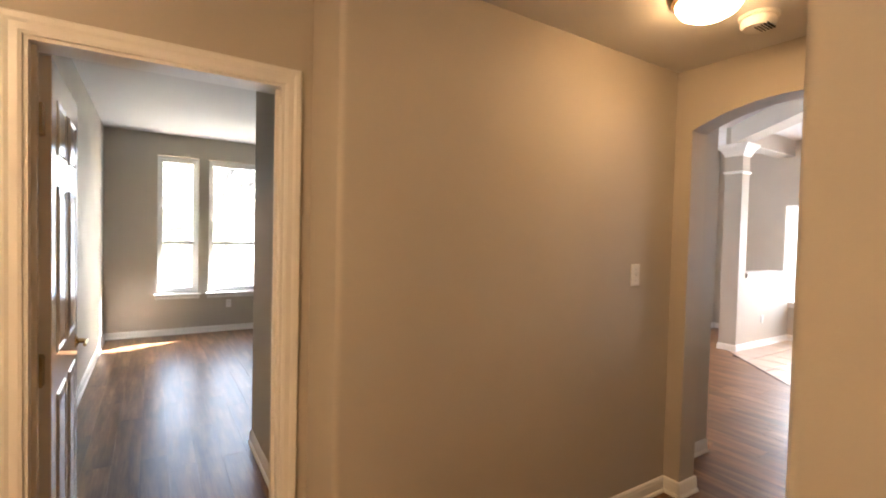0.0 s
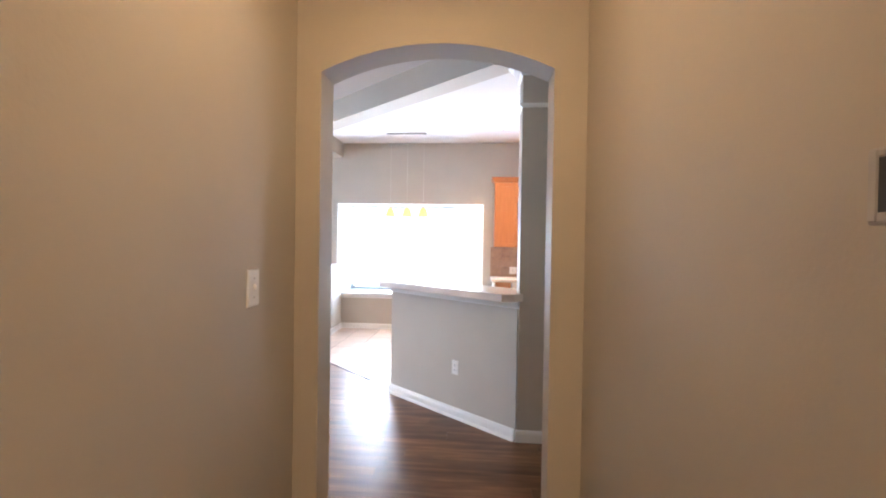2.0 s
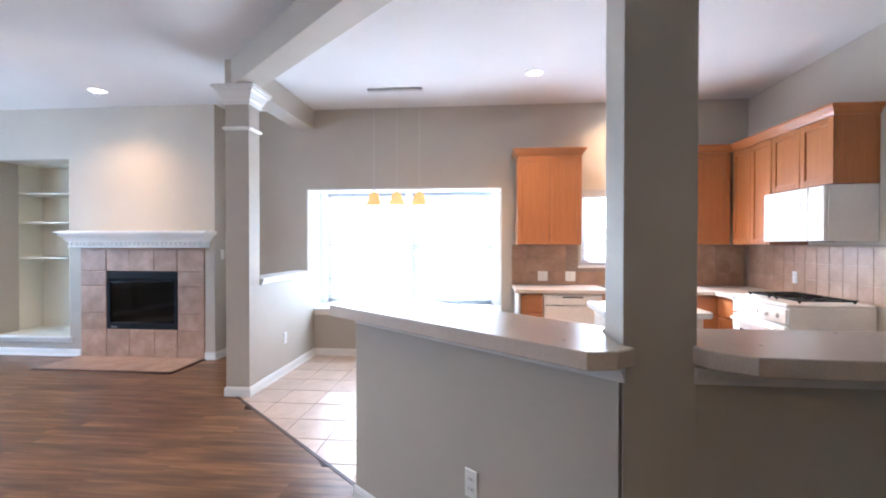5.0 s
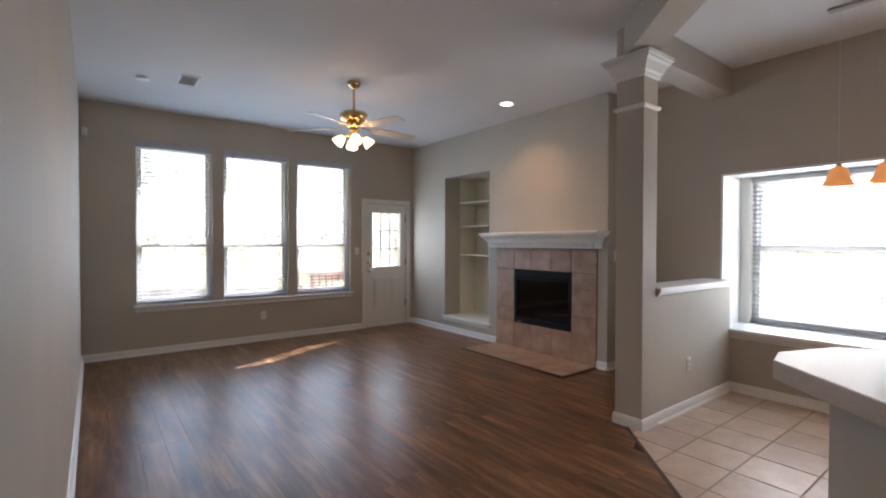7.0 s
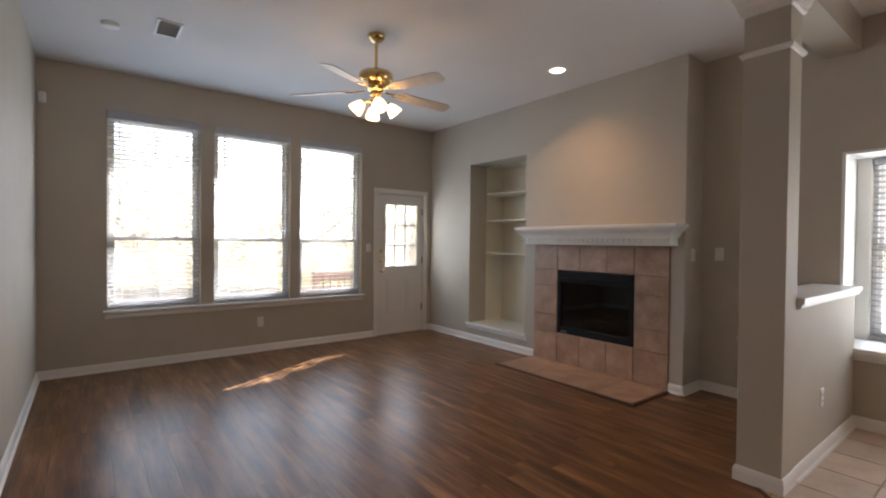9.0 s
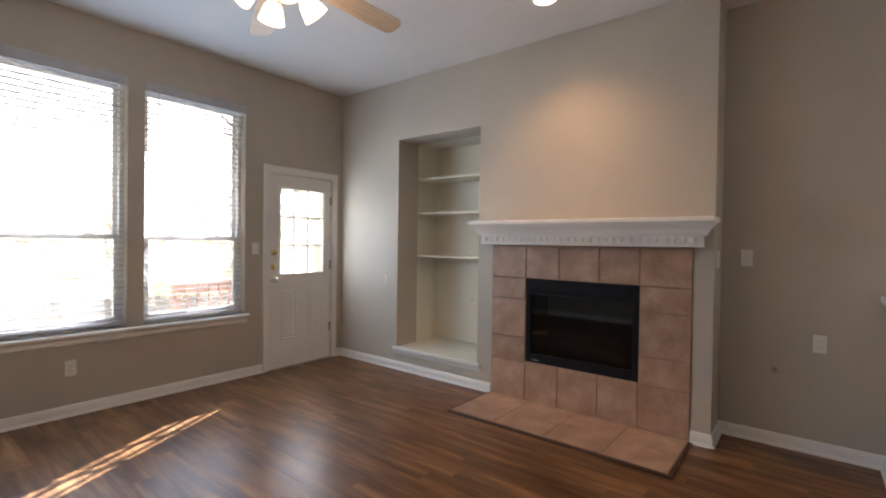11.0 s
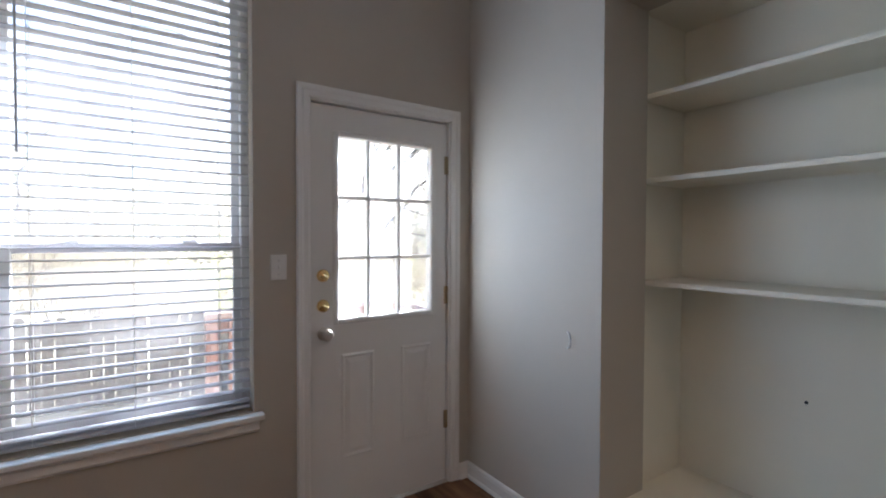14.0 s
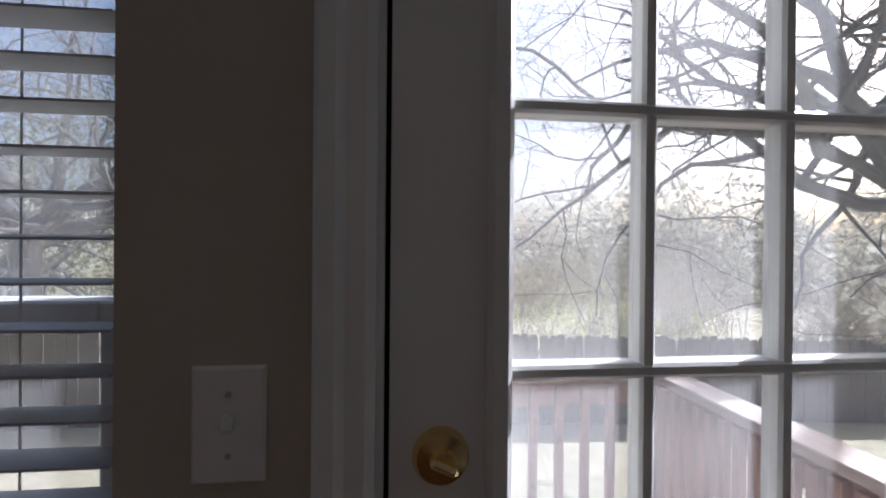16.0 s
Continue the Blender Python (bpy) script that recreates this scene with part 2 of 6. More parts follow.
GLASS = pane_glass(dust=0.06)
DUSTY = pane_glass("dusty_door_glass", dust=0.13)
SMOKED = pane_glass("smoked_fire_glass", (0.35, 0.35, 0.35, 1))
FROST = glowing("frosted_shade_lit", (1.0, 0.74, 0.44), FAN_GLOW)
DOME = glowing("ceiling_dome_lit", (1.0, 0.57, 0.23), HALL_GLOW)
DOME2 = glowing("foyer_dome_lit", (1.0, 0.61, 0.28), FOYER_GLOW)
CANLENS = glowing("can_lens_lit", (1.0, 0.86, 0.68), 1.5)
AMBER = glowing("amber_glass_lit", (1.0, 0.40, 0.12), PENDANT_GLOW, 0.15)


def outdoor(name, lo, hi, scale, rough=0.9, fine=30):
    m = Mat(name, lo, rough, spec=0.2)
    a, b = m.noise(scale, 5, None, 0.6), m.noise(fine, 4)
    c = m.mix(0.4, m.ramp(a, [(0.3, lo), (0.7, hi)]), m.ramp(b, [(0.3, tone(lo, 0.8)), (0.7, tone(hi, 1.1))]))
    m.base(c)
    m.bump(b, 0.4, 0.01)
    return m.m


GRASS = outdoor("dry_lawn", (0.34, 0.30, 0.20), (0.46, 0.42, 0.30), 0.6, 0.95, 14)
FENCEW = oak("weathered_fence", (0.13, 0.115, 0.10), (0.24, 0.215, 0.19), 0.85)
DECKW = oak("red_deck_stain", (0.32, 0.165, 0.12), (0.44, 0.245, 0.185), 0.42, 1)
# deck stain made paler: sun glare on the cap is put into the colour
DECKCAP = oak("sunlit_deck_cap", (0.42, 0.31, 0.26), (0.55, 0.43, 0.37), 0.42, 1)
BARK = outdoor("oak_bark", (0.070, 0.066, 0.062), (0.14, 0.132, 0.124), 9, 0.95, 50)


def leafy(name, lo, hi):
    m = Mat(name, lo, 0.6, spec=0.3)
    geo = m.node("ShaderNodeNewGeometry")
    col = m.ramp(geo.outputs["Random Per Island"], [(0.0, lo), (1.0, hi)])
    m.base(col)
    back = m.node("ShaderNodeBsdfTranslucent")
    m.link(col, back.inputs[0])
    both = m.node("ShaderNodeMixShader")
    both.inputs[0].default_value = 0.5
    m.link(m.b.outputs[0], both.inputs[1])
    m.link(back.outputs[0], both.inputs[2])
    m.link(both.outputs[0], m.t.nodes["Material Output"].inputs[0])
    return m.m


LEAF = leafy("oak_leaf", (0.12, 0.14, 0.08), (0.26, 0.28, 0.16))
BUSH = leafy("shrub_leaf", (0.30, 0.38, 0.11), (0.62, 0.60, 0.28))
BRUSH = leafy("dry_brush", (0.40, 0.36, 0.29), (0.62, 0.57, 0.47))
TWIG = outdoor("pale_twig", (0.20, 0.18, 0.16), (0.36, 0.33, 0.30), 6, 0.9)

# ---- geometry helpers ----


class Geo:
    """Vertices and faces of one mesh in the making."""

    def __init__(self):
        self.v, self.f = [], []

    def add(self, verts, faces, m=None):
        n = len(self.v)
        self.v += [tuple(m @ Vector(p)) for p in verts] if m is not None else [tuple(p) for p in verts]
        self.f += [tuple(n + i for i in f) for f in faces]
        return self

    def box(self, x0, x1, y0, y1, z0, z1, b=0.0, m=None):
        x0, x1, y0, y1, z0, z1 = min(x0, x1), max(x0, x1), min(y0, y1), max(y0, y1), min(z0, z1), max(z0, z1)
        if b <= 0:
            vs = [(x, y, z) for z in (z0, z1) for y in (y0, y1) for x in (x0, x1)]
            return self.add(vs, [(0, 2, 3, 1), (4, 5, 7, 6), (0, 1, 5, 4), (2, 6, 7, 3), (0, 4, 6, 2), (1, 3, 7, 5)], m)
        b = min(b, (x1 - x0) * 0.45, (y1 - y0) * 0.45, (z1 - z0) * 0.45)
        vs, idx = [], {}
        for cx in (0, 1):
            for cy in (0, 1):
                for cz in (0, 1):
                    for ax in range(3):
                        p = [(x0, x1)[cx], (y0, y1)[cy], (z0, z1)[cz]]
                        for k, c in enumerate((cx, cy, cz)):
                            if k != ax:
                                p[k] += b if c == 0 else -b
                        idx[cx, cy, cz, ax] = len(vs)
                        vs.append(p)
        fs = []
        for ax in range(3):
            o = [k for k in range(3) if k != ax]
            for s in (0, 1):
                ring = []
                for a, c in ((0, 0), (1, 0), (1, 1), (0, 1)):
                    k = [0, 0, 0]
                    k[ax], k[o[0]], k[o[1]] = s, a, c
                    ring.append(idx[k[0], k[1], k[2], ax])
                fs.append(tuple(ring) if (s == 1) == (ax != 1) else tuple(reversed(ring)))
        for ax in range(3):
            o = [k for k in range(3) if k != ax]
            for a in (0, 1):
                for c in (0, 1):
                    q = []
                    for s, axis in ((0, o[0]), (1, o[0]), (1, o[1]), (0, o[1])):
                        k = [0, 0, 0]
                        k[ax], k[o[0]], k[o[1]] = s, a, c
                        q.append(idx[k[0], k[1], k[2], axis])
                    fs.append(tuple(q))
        for cx in (0, 1):
            for cy in (0, 1):
                for cz in (0, 1):
                    fs.append(tuple(idx[cx, cy, cz, a] for a in range(3)))
        return self.add(vs, fs, m)

    def prism(self, poly, z0, z1, m=None):
        n = len(poly)
        vs = [(x, y, z0) for x, y in poly] + [(x, y, z1) for x, y in poly]
        fs = [tuple(reversed(range(n))), tuple(range(n, 2 * n))] + [(i, (i + 1) % n, n + (i + 1) % n, n + i) for i in range(n)]
        return self.add(vs, fs, m)

    def loft(self, rings, m=None, caps=True):
        """Rings of equally many points, joined in order."""
        n, vs, fs = len(rings[0]), [p for r in rings for p in r], []
        for k in range(len(rings) - 1):
            for i in range(n):
                j = (i + 1) % n
                fs.append((k * n + i, k * n + j, (k + 1) * n + j, (k + 1) * n + i))
        if caps:
            fs += [tuple(reversed(range(n))), tuple(range((len(rings) - 1) * n, len(rings) * n))]
        return self.add(vs, fs, m)

    def rects(self, levels, m=None):
        """Levels of (z, x0, x1, y0, y1)."""
        return self.loft([[(x0, y0, z), (x1, y0, z), (x1, y1, z), (x0, y1, z)] for z, x0, x1, y0, y1 in levels], m)

    def lathe(self, profile, m=None, seg=20, caps=True):
        """Profile of (radius, z)."""
        return self.loft([[(r * math.cos(2 * math.pi * i / seg), r * math.sin(2 * math.pi * i / seg), z) for i in range(seg)] for r, z in profile], m, caps)

    def rod(self, a, b, r, seg=8, r2=None):
        a, b = Vector(a), Vector(b)
        q = (b - a).to_track_quat("Z", "Y").to_matrix().to_4x4()
        return self.lathe([(r, 0), (r if r2 is None else r2, (b - a).length)], Matrix.Translation(a) @ q, seg)

    def mesh(self, name, mat, smooth=False):
        me = bpy.data.meshes.new(name)
        me.from_pydata(self.v, [], self.f)
        bm = bmesh.new()
        bm.from_mesh(me)
        bmesh.ops.recalc_face_normals(bm, faces=bm.faces)
        bm.to_mesh(me)
        bm.free()
        me.materials.append(mat)
        if smooth:
            me.shade_smooth()
            me.set_sharp_from_angle(angle=radians(38))
        me.update()
        return me


def part(name, geo, mat, parent=None, label="", smooth=False, at=None):
    """One mesh object, under a thing or a part if one is given."""
    ob = new(name, geo.mesh(name, mat, smooth) if isinstance(geo, Geo) else geo)
    if parent is not None:
        ob.parent = parent
    if at is not None:
        ob.matrix_basis = at
    if label:
        ob["label"] = label
    return ob


def thing(name, at, label="", category="", group="", kind=""):
    ob = new(name)
    ob.empty_display_size = 0.1
    ob.matrix_basis = at if isinstance(at, Matrix) else Matrix.Translation(at)
    return tagged(ob, label, category, group, kind)


def structure(name, geo, mat, label="", category="", smooth=False):
    return tagged(part(name, geo, mat, None, label, smooth), label, category, "", "structure")


def G():
    return Geo()


def wall(name, axis, a0, a1, t0, t1, z0, z1, holes=(), mat=None, label="greige painted plaster wall"):
    """A wall that runs along axis from a0 to a1, between t0 and t1 across, with holes (a, a, z, z) through it."""
    av = sorted({a0, a1, *[min(max(h[i], a0), a1) for h in holes for i in (0, 1)]})
    zv = sorted({z0, z1, *[min(max(h[i], z0), z1) for h in holes for i in (2, 3)]})
    full = {}
    for i in range(len(av) - 1):
        for k in range(len(zv) - 1):
            ca, cz = (av[i] + av[i + 1]) / 2, (zv[k] + zv[k + 1]) / 2
            full[i, k] = not any(h[0] < ca < h[1] and h[2] < cz < h[3] for h in holes)
    g = Geo()

    def p(a, t, z):
        return (a, t, z) if axis == "x" else (t, a, z)

    for (i, k), solid in full.items():
        if not solid:
            continue
        A, B, C, D = av[i], av[i + 1], zv[k], zv[k + 1]
        for t in (t0, t1):
            g.add([p(A, t, C), p(B, t, C), p(B, t, D), p(A, t, D)], [(0, 1, 2, 3)])
        for (di, dk), q in (((-1, 0), (A, A, C, D)), ((1, 0), (B, B, C, D)), ((0, -1), (A, B, C, C)), ((0, 1), (A, B, D, D))):
            if not full.get((i + di, k + dk), False):
                if di:
                    g.add([p(q[0], t0, C), p(q[0], t1, C), p(q[0], t1, D), p(q[0], t0, D)], [(0, 1, 2, 3)])
                else:
                    g.add([p(A, t0, q[2]), p(B, t0, q[2]), p(B, t1, q[2]), p(A, t1, q[2])], [(0, 1, 2, 3)])
    me = g.mesh(name, mat or WALL)
    bm = bmesh.new()
    bm.from_mesh(me)
    bmesh.ops.remove_doubles(bm, verts=bm.verts, dist=0.0005)
    bmesh.ops.recalc_face_normals(bm, faces=bm.faces)
    bm.to_mesh(me)
    bm.free()
    ob = new(name, me)
    return tagged(ob, label, "wall", "", "structure")


BASE_PROFILE = [(0.0, 0.0), (0.026, 0.0), (0.0255, 0.008), (0.021, 0.016), (0.015, 0.019), (0.014, 0.0192), (0.014, 0.060), (0.011, 0.068), (0.011, 0.074), (0.006, 0.083), (0.0, 0.086)]


def run_profile(g, a, b, side, profile, z=0.0):
    """A moulding along the line a-b (x, y), profile of (out, up), out to the left of the line for side 1."""
    a, b = Vector((*a, 0)), Vector((*b, 0))
    d = (b - a).normalized()
    n = Vector((-d.y, d.x, 0)) * side
    g.loft([[tuple(p + n * o + Vector((0, 0, z + u))) for o, u in profile] for p in (a, b)])


def baseboard(a, b, side):
    g = Geo()
    run_profile(g, a, b, side, BASE_PROFILE)
    return structure("baseboard", g, TRIM, "white painted moulded wooden baseboard", "baseboard")


# ---- plan ----
H = 3.03          # ceiling of the living room and kitchen
HALL_H = 2.42     # ceiling of the hall
XL, XF, XE = 3.47, 8.04, 8.38   # living room's side wall, fireplace wall, outer wall
YB = 8.035        # back wall
YH = 1.605        # hall's long wall
XA0, XA1 = 2.72, 2.87           # arch wall
YD = 1.93         # wall with the office door
YK = -1.95        # kitchen's end wall
DIAG0, DIAG1 = Vector((4.36, 0.62)), Vector((6.79, 3.235))   # edge between wood and tile

# ---- structure ----
W3 = [(4.005, 4.855), (4.99, 5.865), (5.985, 6.855)]     # back windows
WIN_Z = (0.62, 2.63)
DOOR = (7.105, 7.905, 2.045)                             # back door's opening
BAY = (0.82, 3.22, 0.575, 2.055)
KWIN = (-1.02, -0.10, 1.12, 2.0)
NICHE = (6.09, 7.117, 0.235, 2.412)
FIREBOX = (4.68, 5.594, 0.345, 1.046)
OFF_DOOR = (-0.153, 0.614, 2.03)
OFF_WIN = [(0.235, 0.735), (0.86, 1.66)]
YO = 7.4                                                  # office's far wall
OFF_H = 2.75

wall("wall_north", "x", XL - 0.13, XE + 0.16, YB, YB + 0.16, -0.3, H + 0.2,
     [(a, b, *WIN_Z) for a, b in W3] + [(DOOR[0], DOOR[1], -0.3, DOOR[2])])
wall("wall_east", "y", YK - 0.15, YB, XE, XE + 0.16, -0.3, H + 0.2, [BAY, KWIN, (6.0, 7.2, 0.15, 2.5), (4.6, 5.7, 0.1, 1.2)])
wall("wall_chimney", "y", 4.215, YB, XF, XF + 0.31, -0.3, H + 0.2, [NICHE, FIREBOX])
wall("wall_chimney_return", "x", XF + 0.002, XE, 4.217, 4.36, -0.3, H + 0.2)
wall("wall_west", "y", 1.75, YB, XL - 0.13, XL, -0.3, H + 0.2)
wall("wall_west_return", "x", XA1, XL - 0.13, 1.75, 1.88, -0.3, H + 0.2)
wall("wall_hall_long", "x", 0.84, XA0, YH, YH + 0.12, -0.3, H + 0.2)
JOG = [(0.84, YH), (0.84, YD + 0.12), (0.72, YD + 0.12)] + [(0.745 - 0.025 * math.cos(radians(a)), YH + 0.025 - 0.025 * math.sin(radians(a))) for a in range(0, 91, 15)]
structure("wall_hall_jog", G().prism(JOG, -0.3, H + 0.2), WALL, "greige plaster wall end with a rounded corner", "wall", True)
wall("wall_office_door", "x", -1.8, 0.72, YD, YD + 0.12, -0.3, H + 0.2, [(OFF_DOOR[0], OFF_DOOR[1], -0.3, OFF_DOOR[2])])
wall("wall_kitchen_end", "x", 4.2, XE, YK - 0.15, YK, -0.3, H + 0.2)
wall("wall_foyer_west", "y", -1.6, YD, -1.95, -1.8, -0.3, H + 0.2)
wall("wall_foyer_south", "x", -1.8, 1.03, -1.75, -1.6, -0.3, H + 0.2)
wall("wall_great_south", "x", 2.87, 4.36, -2.1, YK, -0.3, H + 0.2)
wall("wall_great_west", "y", YK, 0.42, XA0, XA1, -0.3, H + 0.2)

# hall's right wall, set at a slight slant
g = G()
g.prism([(XA0, 0.50), (XA0, 0.34), (1.17, 0.235), (1.17, -1.6), (1.03, -1.6)] + [(1.055 - 0.025 * math.cos(radians(a)), 0.362 + 0.025 * math.sin(radians(a))) for a in range(0, 91, 15)], -0.3, H + 0.2)
structure("wall_hall_right", g, WALL, "greige painted plaster hall wall with a rounded corner", "wall", True)


def arch_wall():
    """The wall at the hall's end, with a segmental arch through it."""
    y0, y1, spring, apex = 0.622, 1.508, 2.075, 2.175
    g = G()
    g.box(XA0, XA1, 0.42, y0, -0.3, H + 0.2)
    g.box(XA0, XA1, y1, 1.88, -0.3, H + 0.2)
    n = 28
    half, rise = (y1 - y0) / 2, apex - spring
    r = (half * half + rise * rise) / (2 * rise)
    mid = (y0 + y1) / 2
    edge = []
    for i in range(n + 1):
        y = y0 + (y1 - y0) * i / n
        edge.append((y, apex - r + math.sqrt(r * r - (y - mid) ** 2)))
    for (ya, za), (yb, zb) in zip(edge, edge[1:]):
        for x in (XA0, XA1):
            g.add([(x, ya, za), (x, yb, zb), (x, yb, H + 0.2), (x, ya, H + 0.2)], [(0, 1, 2, 3)])
        g.add([(XA0, ya, za), (XA1, ya, za), (XA1, yb, zb), (XA0, yb, zb)], [(0, 1, 2, 3)])
        g.add([(XA0, ya, H + 0.2), (XA1, ya, H + 0.2), (XA1, yb, H + 0.2), (XA0, yb, H + 0.2)], [(0, 1, 2, 3)])
    structure("wall_arch", g, WALL, "greige plaster wall with a segmental arched opening", "wall")


arch_wall()

# office beyond the open door
wall("wall_office_north", "x", -0.5, XL - 0.13, YO, YO + 0.15, -0.3, H + 0.2, [(a, b, 0.57, 2.46) for a, b in OFF_WIN])
wall("wall_office_west", "y", YD + 0.12, YO, -0.5, -0.35, -0.3, H + 0.2)
wall("wall_office_passage", "y", YD + 0.12, 3.42, 0.77, 0.89, -0.3, H + 0.2)
g = G().box(-0.35, XL - 0.13, YD + 0.12, YO, OFF_H, OFF_H + 0.15)
structure("ceiling_office", g, CEIL, "white painted office ceiling", "ceiling")

# ceilings
g = G().prism([(XA1, YK), (XE, YK), (XE, YB), (XL, YB), (XL, 1.75), (XA1, 1.75)], H, H + 0.18)
structure("ceiling", g, CEIL, "white textured painted ceiling", "ceiling")
g = G().box(-1.8, XA0, -1.6, YD, HALL_H, HALL_H + 0.15)
structure("ceiling_hall", g, CEIL, "white textured hall ceiling", "ceiling")
# unseen roof; its north eave is deepened to keep sun off the upper slats
g = G().box(-2.6, XE + 0.35, -2.6, YB + 0.95, H + 0.2, H + 0.32)
structure("roof", g, plain("roof_deck", (0.16, 0.13, 0.11), 0.9), "plain brown unseen roof deck, north eave deepened for shade", "roof")

# beams between the columns
BEAM_Z = 2.79
g = G().box(6.80, XE, 3.125, 3.345, BEAM_Z, H)
structure("beam", g, WALL, "greige plastered ceiling beam", "beam")
d = (Vector((6.90, 3.235)) - Vector((4.405, 0.50))).normalized()
n = Vector((-d.y, d.x)) * 0.108
a, b = Vector((4.405, 0.50)) + d * 0.05, Vector((6.88, 3.212))
g = G().prism([tuple(a - n), tuple(b - n), tuple(b + n), tuple(a + n)], BEAM_Z + 0.003, H)
structure("beam_diagonal", g, WALL, "greige plastered diagonal ceiling beam", "beam")
g = G().box(4.30, 4.51, YK, 0.50, BEAM_Z + 0.006, H)
structure("beam_kitchen", g, WALL, "greige plastered ceiling beam above the bar", "beam")


def column(x0, x1, y0, y1, label):
    c = thing("column", ((x0 + x1) / 2, (y0 + y1) / 2, 0), label, "column", "square columns", "structure")
    hx, hy = (x1 - x0) / 2, (y1 - y0) / 2
    part("shaft", G().box(-hx, hx, -hy, hy, 0, BEAM_Z - 0.004, 0.002), WALL, c)

    def ring(steps):
        return G().rects([(z, -hx - o, hx + o, -hy - o, hy + o) for z, o in steps])
    part("capital", ring([(2.625, 0.002), (2.632, 0.014), (2.655, 0.016), (2.668, 0.028), (2.69, 0.034), (2.725, 0.052), (2.74, 0.07),
                          (2.755, 0.072), (2.758, 0.084), (2.786, 0.086), (2.788, 0.002)]), TRIM, c, "white moulded capital")
    part("necking", ring([(2.395, 0.002), (2.398, 0.012), (2.412, 0.020), (2.424, 0.018), (2.428, 0.002)]), TRIM, c, "white necking moulding")
    part("base_moulding", ring([(0.0, 0.014), (0.060, 0.014), (0.068, 0.011), (0.074, 0.011), (0.083, 0.006), (0.086, 0.001)]), TRIM, c, "white base moulding")
    return c


column(6.805, 7.0, 3.125, 3.345, "greige square column with a white capital beside the half wall")
column(4.30, 4.51, 0.382, 0.597, "greige square column with a white capital at the breakfast bar")

# half wall with its cap
g = G().box(7.0, XE, 3.13, 3.34, 0, 1.0)
structure("half_wall", g, WALL, "greige half wall between dining nook and living room", "wall")
g = G().rects([(0.985, 7.002, XE, 3.118, 3.352), (0.995, 7.002, XE, 3.105, 3.365), (1.012, 7.002, XE, 3.103, 3.367), (1.016, 7.002, XE, 3.09, 3.38), (1.046, 7.002, XE, 3.088, 3.382), (1.05, 7.002, XE, 3.092, 3.378)])
structure("half_wall_cap", g, TRIM, "white moulded wooden cap on the half wall", "trim")

# ---- breakfast bar ----
BD = (Vector((5.26, 1.70)) - Vector((4.305, 0.605))).normalized()
BN = Vector((-BD.y, BD.x))
P0, P1 = Vector((4.305, 0.607)), Vector((5.26, 1.70))
bar = thing("breakfast_bar", (0, 0, 0), "greige pony wall bar with a speckled beige laminate top", "bar", "", "structure")
g = G().prism([tuple(P0), tuple(P0 - BN * 0.14 + BD * 0.02), tuple(P1 - BN * 0.14), tuple(P1)], 0, 1.008)
part("pony_wall", g, WALL, bar)
g = G().box(4.303, 4.443, YK, 0.383, 0, 1.008)
part("pony_wall", g, WALL, bar)


def bar_top(poly, name="bar_top"):
    """A laminate slab with eased edges."""
    c = sum((Vector(p) for p in poly), Vector((0, 0))) / len(poly)

    def inset(o):
        return [tuple(Vector(p) + (c - Vector(p)).normalized() * o) for p in poly]
    rings = [[(x, y, z) for x, y in inset(o)] for z, o in ((1.016, 0.004), (1.020, 0.0), (1.066, 0.0), (1.070, 0.004))]
    part(name, G().loft(rings), COUNTER, bar, "speckled beige laminate bar top")


bar_top([(4.188, 0.728), (4.20, 0.64), (4.255, 0.575), (4.297, 0.607), (4.512, 0.607), (4.60, 0.57), (5.44, 1.43), (5.53, 1.60), (5.44, 1.73), (5.22, 1.815), (5.10, 1.79)])
bar_top([(4.297, 0.394), (4.24, 0.375), (4.17, 0.28), (4.155, 0.12), (4.155, -1.93), (4.60, -1.93), (4.60, 0.43), (4.512, 0.394)])
# trim under the top
TRIM_PROFILE = [(0.0, 0.955), (0.006, 0.955), (0.010, 0.968), (0.022, 0.985), (0.028, 0.992), (0.028, 1.008), (0.0, 1.008)]
g = G()
run_profile(g, tuple(P0 - BD * 0.02), tuple(P1), 1, TRIM_PROFILE)
part("bar_moulding", g, TRIM, bar, "white moulding under the bar top")
g = G()
run_profile(g, (4.303, YK), (4.303, 0.39), 1, TRIM_PROFILE)
part("bar_moulding", g, TRIM, bar, "white moulding under the bar top")
baseboard(tuple(P0 + BD * 0.012), tuple(P1), 1)
baseboard(tuple(P1 + BN * 0.014), tuple(P1 - BN * 0.14), 1)
baseboard((4.303, YK), (4.303, 0.38), 1)

